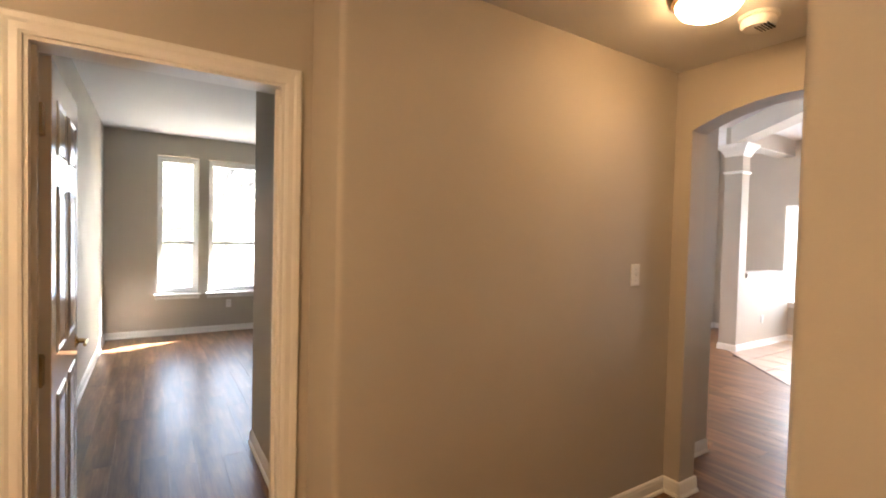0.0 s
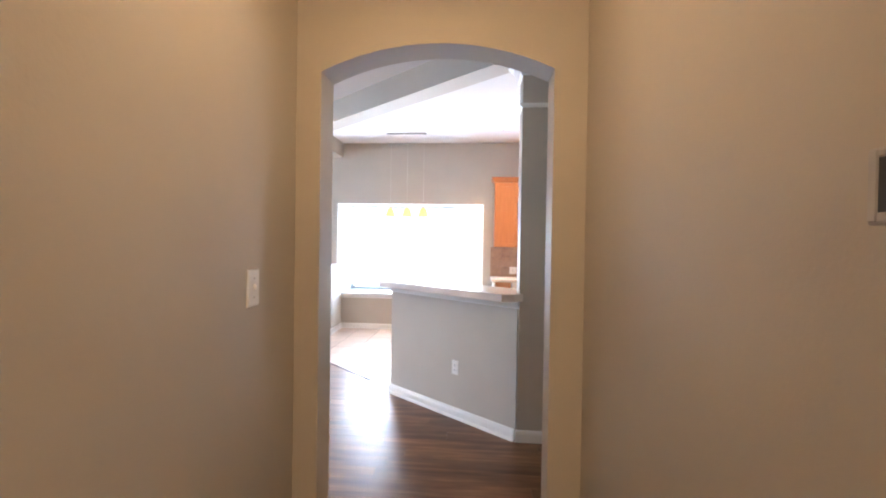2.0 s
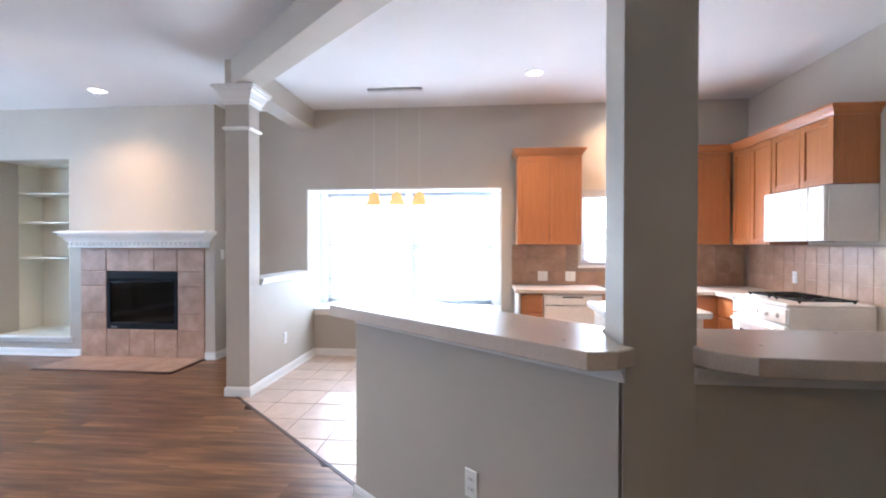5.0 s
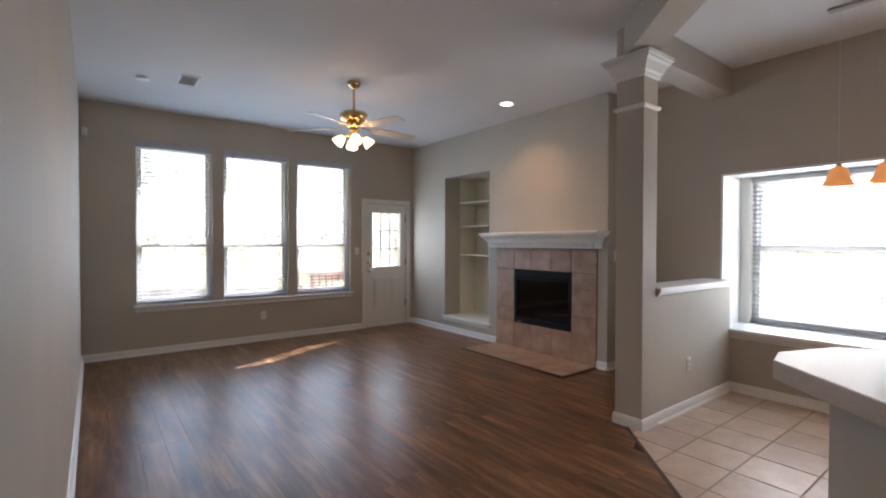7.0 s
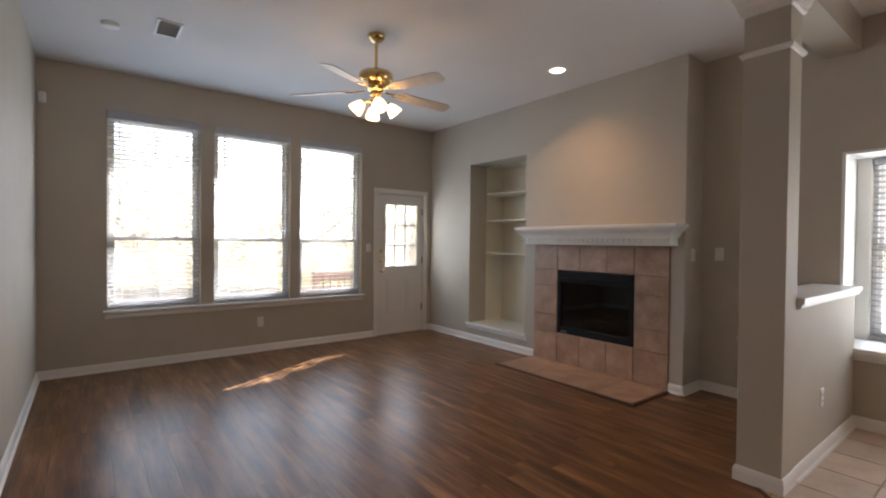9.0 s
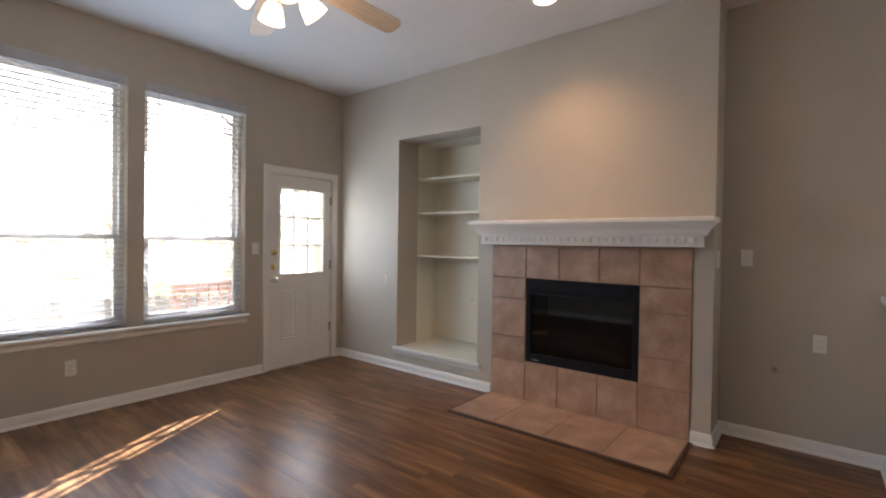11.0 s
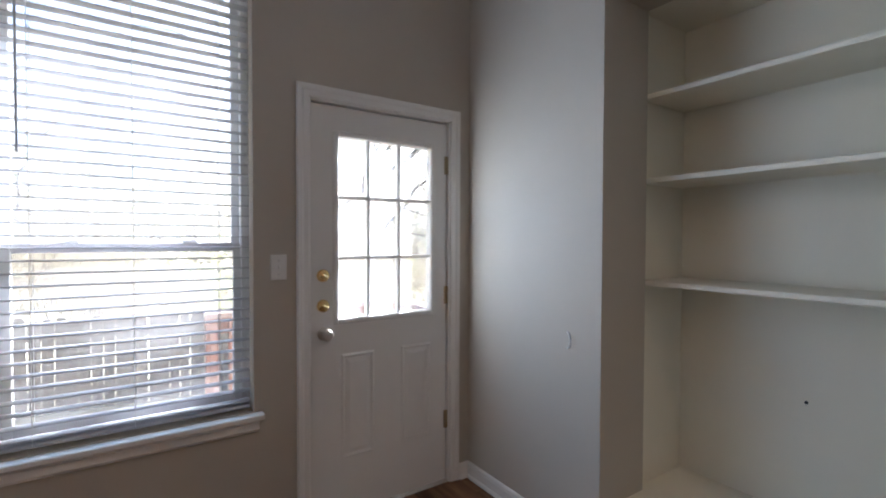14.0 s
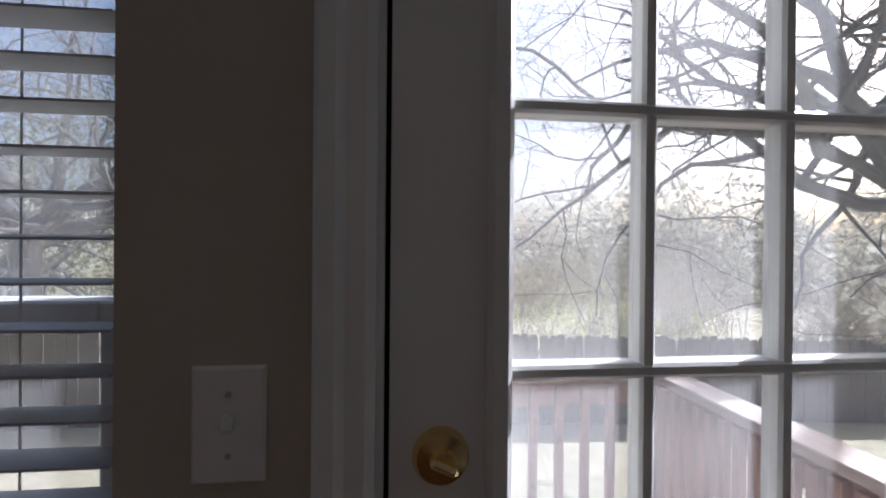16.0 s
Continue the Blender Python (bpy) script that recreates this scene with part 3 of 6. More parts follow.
# baseboards
for a, b, s in (((XL, 1.75), (XL, YB), -1), ((XL, YB), (DOOR[0] - 0.062, YB), -1), ((DOOR[1] + 0.062, YB), (XF, YB), -1), ((XF, YB), (XF, 5.935), -1),
                ((XF, 4.338), (XF, 4.215), -1), ((XF - 0.014, 4.215), (XE, 4.215), -1), ((XE, 4.215), (XE, 3.34), -1), ((XE, 3.34), (7.014, 3.34), -1),
                ((7.014, 3.13), (XE, 3.13), -1), ((XE, 3.13), (XE, 0.72), -1), ((0.72, YH), (XA0, YH), -1), ((XA0, YH), (XA0, 1.501), -1),
                ((XA0 - 0.014, 1.508), (XA1 + 0.014, 1.508), -1), ((XA0, 0.636), (XA0, 0.50), -1), ((XA1 + 0.014, 0.622), (XA0 - 0.014, 0.622), -1),
                ((XA0, 0.50), (1.06, 0.388), -1), ((1.03, 0.36), (1.03, -1.6), -1), ((XA1, 1.501), (XA1, 1.75), -1), ((XA1, 1.75), (XL - 0.014, 1.75), -1),
                ((0.72, YD), (0.72, YH - 0.014), -1), ((-0.35, YO), (XL - 0.13, YO), -1), ((-0.35, YD + 0.12), (-0.35, YO), -1), ((0.77, 3.42), (0.77, YD + 0.12), -1)):
    baseboard(a, b, s)

# ---- windows ----
def window_unit(name, axis, a0, a1, z0, z1, face, depth, rail, sill=True, label="white vinyl double-hung window", over=0.03):
    """A double-hung window in a wall's opening. axis x: wall across y; face: the wall's room side; out: away from the room."""
    w = thing(name, (0, 0, 0), label, "window", "", "structure")
    f0 = face + depth

    def p(g, a, b, t0, t1, c, d, bev=0.003):
        if axis == "x":
            g.box(a, b, t0, t1, c, d, bev)
        else:
            g.box(t0, t1, a, b, c, d, bev)
    fw = 0.035
    for nm, q in (("window_frame", (a0, a0 + fw, z0, z1)), ("window_frame", (a1 - fw, a1, z0, z1)), ("window_frame", (a0 + fw, a1 - fw, z1 - fw, z1)), ("window_frame", (a0 + fw, a1 - fw, z0, z0 + fw))):
        g = G()
        p(g, q[0], q[1], f0, f0 + 0.07, q[2], q[3])
        part(nm, g, VINYL, w)
    i0, i1, j0, j1 = a0 + fw, a1 - fw, z0 + fw, z1 - fw
    for nm, c, d, t in (("upper_sash", rail - 0.016, j1, f0 + 0.040), ("lower_sash", j0, rail + 0.022, f0 + 0.008)):
        g = G()
        sw = 0.032
        p(g, i0, i0 + sw, t, t + 0.028, c, d)
        p(g, i1 - sw, i1, t, t + 0.028, c, d)
        p(g, i0 + sw, i1 - sw, t, t + 0.028, c, c + 0.038)
        p(g, i0 + sw, i1 - sw, t, t + 0.028, d - 0.038, d)
        s = part(nm, g, VINYL, w, "white vinyl sash")
        g = G()
        p(g, i0 + sw - 0.004, i1 - sw + 0.004, t + 0.012, t + 0.016, c + 0.034, d - 0.034, 0)
        pane = part("pane", g, GLASS, s, "clear window pane")
        pane.visible_shadow = False
        if nm == "lower_sash":
            g = G()
            for u in (0.25, 0.75):
                m = i0 + (i1 - i0) * u
                p(g, m - 0.03, m + 0.03, t - 0.006, t + 0.024, d, d + 0.012, 0.003)
            part("sash_lock", g, VINYL, s, "white sash lock")
    if sill:
        g = G()
        if axis == "x":
            g.rects([(z0 - 0.022, a0 - over, a1 + over, face - 0.045, f0), (z0 - 0.018, a0 - over, a1 + over, face - 0.049, f0), (z0 - 0.004, a0 - over, a1 + over, face - 0.049, f0), (z0, a0 - over, a1 + over, face - 0.045, f0)])
        part("window_sill", g, TRIM, w, "white painted sill")
        g = G()
        run_profile(g, (a0 - over + 0.015, face), (a1 + over - 0.015, face), -1, [(0, -0.08), (0.010, -0.08), (0.016, -0.07), (0.014, -0.04), (0.022, -0.03), (0.026, -0.022), (0, -0.022)], z0)
        part("apron", g, TRIM, w, "white moulded apron")
    return w


def blind(axis, a0, a1, z0, z1, t, tilt, label, wand=None, valance=True, sign=1):
    """A horizontal blind with 50 mm slats whose centre plane is at t. sign: +1 where the room lies to the minus side of t."""
    b = thing("window_blind", (0, 0, 0), label, "window blind", "window blinds")
    pitch, width = 0.0454, 0.05
    top = z1 - 0.045
    n = int((top - z0 - 0.02) / pitch)
    L = a1 - a0
    g = G()
    seg = 4
    arc = [((u / seg - 0.5) * width, 0.003 * (1 - (2 * u / seg - 1) ** 2)) for u in range(seg + 1)]
    prof = [(o, h) for o, h in arc] + [(o, h - 0.0028) for o, h in reversed(arc)]
    q = radians(tilt)
    prof = [(o * math.cos(q) - h * math.sin(q), o * math.sin(q) + h * math.cos(q)) for o, h in prof]
    if axis == "x":
        g.loft([[(x, o, h) for o, h in prof] for x in (-L / 2, L / 2)])
    else:
        g.loft([[(o, y, h) for o, h in prof] for y in (-L / 2, L / 2)])
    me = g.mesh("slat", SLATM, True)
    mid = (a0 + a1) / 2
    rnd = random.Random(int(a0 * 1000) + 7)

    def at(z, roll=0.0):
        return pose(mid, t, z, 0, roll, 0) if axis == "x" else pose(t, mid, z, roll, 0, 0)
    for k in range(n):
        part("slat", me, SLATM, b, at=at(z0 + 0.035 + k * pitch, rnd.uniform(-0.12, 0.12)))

    def bx(g, a, c, o0, o1, za, zb, bev=0.002):
        o0, o1 = sorted((t + o0 * sign, t + o1 * sign))
        if axis == "x":
            g.box(a, c, o0, o1, za, zb, bev)
        else:
            g.box(o0, o1, a, c, za, zb, bev)
        return g
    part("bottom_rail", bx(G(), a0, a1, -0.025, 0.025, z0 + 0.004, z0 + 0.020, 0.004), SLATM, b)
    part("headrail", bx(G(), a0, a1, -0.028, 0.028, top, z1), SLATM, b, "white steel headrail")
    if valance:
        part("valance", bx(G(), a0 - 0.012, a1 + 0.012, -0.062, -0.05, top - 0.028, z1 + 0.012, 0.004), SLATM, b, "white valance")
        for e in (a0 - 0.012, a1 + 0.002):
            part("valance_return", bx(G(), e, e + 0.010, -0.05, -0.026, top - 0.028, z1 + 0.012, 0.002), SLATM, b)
    for u in (0.14, 0.5, 0.86):
        c = a0 + L * u
        for o in (-0.0262, 0.0262):
            part("ladder_cord", bx(G(), c - 0.0012, c + 0.0012, o - 0.0006, o + 0.0006, z0 + 0.012, top, 0), CORD, b)
    if wand:
        wx, wz = wand
        g = G()
        if axis == "x":
            g.rod((wx, t - 0.045 * sign, top), (wx, t - 0.048 * sign, wz), 0.004)
        else:
            g.rod((t - 0.045 * sign, wx, top), (t - 0.048 * sign, wx, wz), 0.004)
        part("tilt_wand", g, PANELGREY, b, "grey tilt wand", True)
    return b


for i, (a, b) in enumerate(W3):
    window_unit("window_%d" % (i + 1), "x", a, b, *WIN_Z, YB, 0.085, 1.345, False)
    blind("x", a + 0.012, b - 0.012, WIN_Z[0] + 0.012, WIN_Z[1] - 0.004, YB + 0.042, 0, "white horizontal slatted window blind lowered with open slats", (a + 0.105, 1.68))
g = G().rects([(z, 3.975, 6.89, YB - 0.045 - o, YB + 0.085) for z, o in ((0.592, 0.0), (0.596, 0.004), (0.612, 0.004), (0.6165, 0.0))])
sill = thing("window_sill", (0, 0, 0), "long white painted sill under the three windows", "window sill", "", "structure")
part("stool", g, TRIM, sill)
g = G()
run_profile(g, (3.99, YB), (6.875, YB), -1, [(0, -0.085), (0.010, -0.085), (0.016, -0.074), (0.014, -0.045), (0.022, -0.034), (0.026, -0.026), (0, -0.026)], 0.618)
part("apron", g, TRIM, sill)

# bay recess over the dining nook
XBAY = 8.86
bay = thing("bay_recess", (0, 0, 0), "white painted box bay recess with a deep seat sill", "bay window", "", "structure")
part("seat", G().box(XE - 0.035, XBAY + 0.15, BAY[0] + 0.002, BAY[1] - 0.002, BAY[2] - 0.02, BAY[2] + 0.012, 0.004), TRIM, bay, "white seat sill")
g = G()
run_profile(g, (XE, BAY[0] - 0.03), (XE, BAY[1] + 0.002), 1, [(0, -0.075), (0.010, -0.075), (0.014, -0.05), (0.026, -0.034), (0.03, -0.02), (0, -0.02)], BAY[2])
part("apron", g, TRIM, bay, "white moulded apron")
part("reveal", G().box(XE + 0.003, XBAY + 0.15, BAY[1] - 0.001, BAY[1] + 0.10, BAY[2] - 0.1, BAY[3] + 0.1), TRIM, bay)
part("reveal", G().box(XE + 0.003, XBAY + 0.15, BAY[0] - 0.10, BAY[0] + 0.001, BAY[2] - 0.1, BAY[3] + 0.1), TRIM, bay)
part("soffit", G().box(XE + 0.003, XBAY + 0.15, BAY[0] + 0.001, BAY[1] - 0.001, BAY[3] - 0.001, BAY[3] + 0.1), TRIM, bay)
part("corner_bead", G().box(XE - 0.004, XE + 0.02, BAY[1] - 0.022, BAY[1], BAY[2] + 0.012, BAY[3], 0.003), TRIM, bay)
part("corner_bead", G().box(XE - 0.004, XE + 0.02, BAY[0], BAY[0] + 0.022, BAY[2] + 0.012, BAY[3], 0.003), TRIM, bay)
part("corner_bead", G().box(XE - 0.004, XE + 0.02, BAY[0] + 0.022, BAY[1] - 0.022, BAY[3] - 0.022, BAY[3], 0.003), TRIM, bay)
part("mullion", G().box(XBAY - 0.012, XBAY + 0.10, 1.985, 2.065, BAY[2] + 0.012, BAY[3], 0.004), TRIM, bay)
part("jamb_strip", G().box(XBAY - 0.012, XBAY + 0.10, 3.13, BAY[1], BAY[2] + 0.012, BAY[3], 0.004), TRIM, bay)
part("jamb_strip", G().box(XBAY - 0.012, XBAY + 0.10, BAY[0], 0.93, BAY[2] + 0.012, BAY[3], 0.004), TRIM, bay)
for nm, (a, b) in (("window_4", (2.065, 3.13)), ("window_5", (0.93, 1.985))):
    window_unit(nm, "y", a, b, BAY[2] + 0.012, BAY[3] - 0.002, XBAY, 0.06, 1.345, False)
    blind("y", a + 0.012, b - 0.012, BAY[2] + 0.03, BAY[3] - 0.006, XBAY + 0.024, -15, "white horizontal slatted blind lowered in the bay window", None, False)

# kitchen window
window_unit("window_6", "y", *KWIN, XE, 0.07, 1.56, False)
blind("y", KWIN[0] + 0.012, KWIN[1] - 0.012, KWIN[2] + 0.015, KWIN[3] - 0.004, XE + 0.035, 0, "white horizontal slatted blind lowered over the sink", None, True)
g = G().box(XE - 0.03, XE + 0.07, KWIN[0] - 0.03, KWIN[1] + 0.03, KWIN[2] - 0.02, KWIN[2] + 0.002, 0.004)
structure("kitchen_window_sill", g, TRIM, "white painted kitchen window sill", "window sill")
for nm, (a, b) in (("window_7", OFF_WIN[0]), ("window_8", OFF_WIN[1])):
    window_unit(nm, "x", a, b, 0.57, 2.46, YO, 0.07, 1.27)

# ---- back door ----
door = thing("door_1", (7.505, YB, 0), "closed white half-lite back door with nine panes", "door", "", "structure")
DX = 0.3855         # half the slab's width
part_z = 2.029


def casing(parent, w, h, depth_face, cw=0.062):
    """Mitred casing legs and head round an opening of half-width w and height h, on the side towards minus y."""
    prof = [(0.0, 0.0), (0.0, 0.010), (0.010, 0.014), (0.030, 0.013), (0.040, 0.018), (0.056, 0.019), (cw, 0.012), (cw, 0.0)]
    for s in (-1, 1):
        g = G()
        g.loft([[(s * (w + u), depth_face - o, 0.0) for u, o in prof], [(s * (w + u), depth_face - o, h + u) for u, o in prof]])
        part("casing", g, TRIM, parent, "white moulded casing")
    g = G()
    g.loft([[(-(w + u), depth_face - o, h + u) for u, o in prof], [((w + u), depth_face - o, h + u) for u, o in prof]])
    part("casing", g, TRIM, parent, "white moulded casing")


casing(door, 0.4, DOOR[2], 0.0)
for s in (-1, 1):
    part("jamb", G().box(s * 0.4, s * 0.3915, 0.001, 0.159, 0, DOOR[2]), TRIM, door)
    part("door_stop", G().box(s * 0.3915, s * 0.376, 0.0625, 0.10, 0, DOOR[2] - 0.01), TRIM, door)
part("jamb", G().box(-0.4, 0.4, 0.001, 0.159, DOOR[2] - 0.008, DOOR[2]), TRIM, door)
# dark strips added to stand in for the shade in the gap round the slab
for s in (-1, 1):
    part("gap_shade_strip", G().box(s * 0.3912, s * 0.3765, 0.050, 0.0622, 0.016, DOOR[2] - 0.010), UNDER, door, "dark strip for the shade in the door gap")
part("gap_shade_strip", G().box(-0.376, 0.376, 0.050, 0.0622, 2.024, DOOR[2] - 0.010), UNDER, door, "dark strip for the shade in the door gap")
part("threshold", G().rects([(0, -0.4, 0.4, 0.0, 0.17), (0.010, -0.4, 0.4, 0.012, 0.16), (0.016, -0.4, 0.4, 0.03, 0.14)]), NICKEL, door, "aluminium threshold")
LX0, LX1, LZ0, LZ1 = 7.247 - 7.505, 7.792 - 7.505, 0.988, 1.888


def slab():
    y0, y1 = 0.018, 0.062
    g = G()
    g.box(-DX, LX0, y0, y1, 0.012, part_z)
    g.box(LX1, DX, y0, y1, 0.012, part_z)
    g.box(LX0, LX1, y0, y1, LZ1, part_z)
    g.box(LX0, LX1, y0, y1, 0.012, LZ0)
    s = part("door_slab", g, DOORWHITE, door, "white painted steel slab")
    # raised frame round the lite
    w = 0.022
    for a, b, c, d in ((LX0 - w, LX0 + 0.006, LZ0 - w, LZ1 + w), (LX1 - 0.006, LX1 + w, LZ0 - w, LZ1 + w), (LX0 + 0.006, LX1 - 0.006, LZ1 - 0.006, LZ1 + w), (LX0 + 0.006, LX1 - 0.006, LZ0 - w, LZ0 + 0.006)):
        part("lite_frame", G().box(a, b, y0 - 0.010, y1 + 0.006, c, d, 0.006), DOORWHITE, s)
    xs = [LX0, 7.415 - 7.505, 7.592 - 7.505, LX1]
    zs = [LZ0, 1.292, 1.591, LZ1]
    for x in xs[1:3]:
        part("muntin", G().box(x - 0.0095, x + 0.0095, 0.020, 0.052, LZ0, LZ1, 0.004), DOORWHITE, s)
    for z in zs[1:3]:
        part("muntin", G().box(LX0, LX1, 0.0185, 0.0535, z - 0.0085, z + 0.0085, 0.004), DOORWHITE, s)
    for i in range(3):
        for k in range(3):
            pn = part("pane", G().box(xs[i] + 0.004, xs[i + 1] - 0.004, 0.038, 0.042, zs[k] + 0.004, zs[k + 1] - 0.004), DUSTY, s, "dusty clear glass pane")
            pn.visible_shadow = False
    # two embossed panels below
    for a, b in ((7.265, 7.445), (7.600, 7.790)):
        a, b = a - 7.505, b - 7.505
        c, d = 0.29, 0.815
        g = G()
        g.loft([[(a, y0, c), (b, y0, c), (b, y0, d), (a, y0, d)], [(a + 0.010, y0 - 0.006, c + 0.010), (b - 0.010, y0 - 0.006, c + 0.010), (b - 0.010, y0 - 0.006, d - 0.010), (a + 0.010, y0 - 0.006, d - 0.010)],
                [(a + 0.022, y0 - 0.001, c + 0.022), (b - 0.022, y0 - 0.001, c + 0.022), (b - 0.022, y0 - 0.001, d - 0.022), (a + 0.022, y0 - 0.001, d - 0.022)],
                [(a + 0.045, y0 - 0.006, c + 0.045), (b - 0.045, y0 - 0.006, c + 0.045), (b - 0.045, y0 - 0.006, d - 0.045), (a + 0.045, y0 - 0.006, d - 0.045)]])
        part("embossed_panel", g, DOORWHITE, s)
    back = pose(0, 0, 0, 90, 0, 0)
    for z in (1.208, 1.062):
        b = part("deadbolt", G().lathe([(0.031, 0), (0.031, 0.006), (0.027, 0.014), (0.014, 0.016), (0.012, 0.024), (0.004, 0.025)], pose(7.175 - 7.505, y0, z) @ back, 24), BRASS, door, "brass deadbolt", True)
        part("thumb_turn", G().box(-0.016, 0.016, -0.038, -0.022, -0.005, 0.005, 0.004, pose(7.175 - 7.505, y0, z, 0, 25, 0)), BRASS, b)
    part("door_knob", G().lathe([(0.033, 0), (0.033, 0.005), (0.026, 0.010), (0.012, 0.014), (0.011, 0.026), (0.020, 0.033), (0.027, 0.045), (0.0275, 0.055), (0.022, 0.064), (0.010, 0.067)], pose(7.18 - 7.505, y0, 0.927) @ back, 24), NICKEL, door, "satin round knob", True)
    for z in (1.80, 1.07, 0.36):
        h = G().lathe([(0.0075, -0.05), (0.0075, 0.05)], pose(0.388, y0 - 0.006, z), 10)
        h.box(0.372, 0.392, y0 - 0.004, y0 + 0.001, z - 0.05, z + 0.05)
        part("hinge", h, HINGE, door, "dull brass hinge", True)
    return s


slab()

# ---- niche with built-in shelves ----
niche = thing("built_in_bookcase", (0, 0, 0), "cream painted built-in bookcase with three empty shelves", "bookcase")
ny0, ny1, nz0, nz1 = 6.062, 7.145, NICHE[2], NICHE[3]
NX0, NX1 = XF + 0.312, 8.71
part("back_panel", G().box(NX1, NX1 + 0.02, ny0, ny1, nz0 - 0.02, nz1 + 0.03), CREAM, niche)
part("side_panel", G().box(NX0, NX1, ny1, ny1 + 0.02, nz0 - 0.02, nz1 + 0.03), CREAM, niche)
part("side_panel", G().box(NX0, NX1, ny0 - 0.02, ny0, nz0 - 0.02, nz1 + 0.03), CREAM, niche)
part("top_panel", G().box(NX0, NX1, ny0, ny1, nz1 + 0.004, nz1 + 0.03), CREAM, niche)
part("bottom_panel", G().box(XF + 0.004, NX1, NICHE[0] + 0.001, NICHE[1] - 0.001, nz0 - 0.03, nz0 + 0.004), CREAM, niche)
part("bottom_panel", G().box(NX0, NX1, ny0, ny1, nz0 - 0.03, nz0 + 0.003), CREAM, niche)
for z in (2.042, 1.664, 1.200):
    part("shelf", G().box(8.354, NX1, ny0 + 0.001, ny1 - 0.001, z - 0.022, z, 0.003), CREAM, niche)
nose = [(0.0, -0.075), (0.008, -0.075), (0.012, -0.06), (0.012, -0.045), (0.024, -0.034), (0.032, -0.03), (0.034, -0.005), (0.030, 0.0), (0.0, 0.0)]
g = G()
run_profile(g, (XF, NICHE[1] + 0.035), (XF, NICHE[0] - 0.035), -1, nose, nz0 + 0.004)
part("sill_nosing", g, TRIM, niche, "white moulded sill nosing")
plate = part("cable_plate", G().box(8.702, 8.708, 6.115, 6.185, 0.665, 0.78, 0.002), PLATE, niche, "ivory cable plate")
part("jack", G().lathe([(0.006, 0), (0.006, 0.008)], pose(8.702, 6.15, 0.722, 0, -90, 0), 10), DARKHOLE, plate)
part("wire_stub", G().lathe([(0.007, 0), (0.005, 0.006)], pose(8.709, 6.62, 0.72, 0, -90, 0), 12), DARKHOLE, niche, "small dark cable hole", True)

# ---- fireplace ----
TY = [5.932, 5.594, 5.30, 4.975, 4.68, 4.338]      # tile columns
TZ = [0.012, 0.345, 0.60, 0.865, 1.046, 1.325]     # tile rows
fire = thing("fireplace", (XF, 5.135, 0), "gas fireplace with a pinkish tan tile surround and black insert", "fireplace")
g = G().box(-0.004, 0.0, TY[5] - 5.135, FIREBOX[0] - 5.135, 0, 1.33)
g.box(-0.004, 0.0, FIREBOX[1] - 5.135, TY[0] - 5.135, 0, 1.33)
g.box(-0.004, 0.0, FIREBOX[0] - 5.135, FIREBOX[1] - 5.135, 0, FIREBOX[2])
g.box(-0.004, 0.0, FIREBOX[0] - 5.135, FIREBOX[1] - 5.135, FIREBOX[3], 1.33)
part("grout_bed", g, HGROUT, fire, "tan grout")
jr = random.Random(5)


def fire_tile(ya, yb, za, zb):
    g = G().box(-0.012 - jr.uniform(0, 0.0012), -0.003, ya - 5.135 + 0.004, yb - 5.135 - 0.004, za + 0.004, zb - 0.004, 0.003)
    part("tile", g, FIRETILE, fire)


for i in range(5):
    ya, yb = TY[i + 1], TY[i]
    if i in (0, 4):
        rows = [0.012, 0.335, 0.540, 0.865, 1.046, 1.325]
    else:
        rows = None
    if rows:
        for za, zb in zip(rows, rows[1:]):
            fire_tile(ya, yb, za, zb)
    else:
        fire_tile(ya, yb, 0.012, 0.345)
        fire_tile(ya, yb, 1.046, 1.325)
# black gas insert
insert = part("firebox", G().box(0.0, 0.40, -0.45, 0.452, 0.35, 0.36).box(0.0, 0.40, -0.45, 0.452, 1.03, 1.04).box(0.0, 0.40, -0.455, -0.445, 0.35, 1.04).box(0.0, 0.40, 0.447, 0.457, 0.35, 1.04).box(0.39, 0.40, -0.45, 0.452, 0.35, 1.04), SOOT, fire, "sooty dark firebox")
fy0, fy1, fz0, fz1 = FIREBOX[0] - 5.135, FIREBOX[1] - 5.135, FIREBOX[2], FIREBOX[3]
for q in ((fy0, fy0 + 0.045, fz0, fz1), (fy1 - 0.045, fy1, fz0, fz1), (fy0 + 0.045, fy1 - 0.045, fz1 - 0.10, fz1 - 0.012), (fy0 + 0.045, fy1 - 0.045, fz0, fz0 + 0.075)):
    part("insert_frame", G().box(-0.010, 0.02, q[0], q[1], q[2], q[3], 0.004), BLACK, fire, "black steel insert frame")
part("canopy_lip", G().loft([[(-0.010, fy0 + 0.04, fz1 - 0.10), (-0.045, fy0 + 0.04, fz1 - 0.125), (-0.045, fy0 + 0.04, fz1 - 0.118), (-0.010, fy0 + 0.04, fz1 - 0.085)],
                            [(-0.010, fy1 - 0.04, fz1 - 0.10), (-0.045, fy1 - 0.04, fz1 - 0.125), (-0.045, fy1 - 0.04, fz1 - 0.118), (-0.010, fy1 - 0.04, fz1 - 0.085)]]), BLACK, fire, "black hood lip")
pn = part("glass_front", G().box(0.008, 0.012, fy0 + 0.04, fy1 - 0.04, fz0 + 0.07, fz1 - 0.09), SMOKED, fire, "dark glass front")
pn.visible_shadow = False
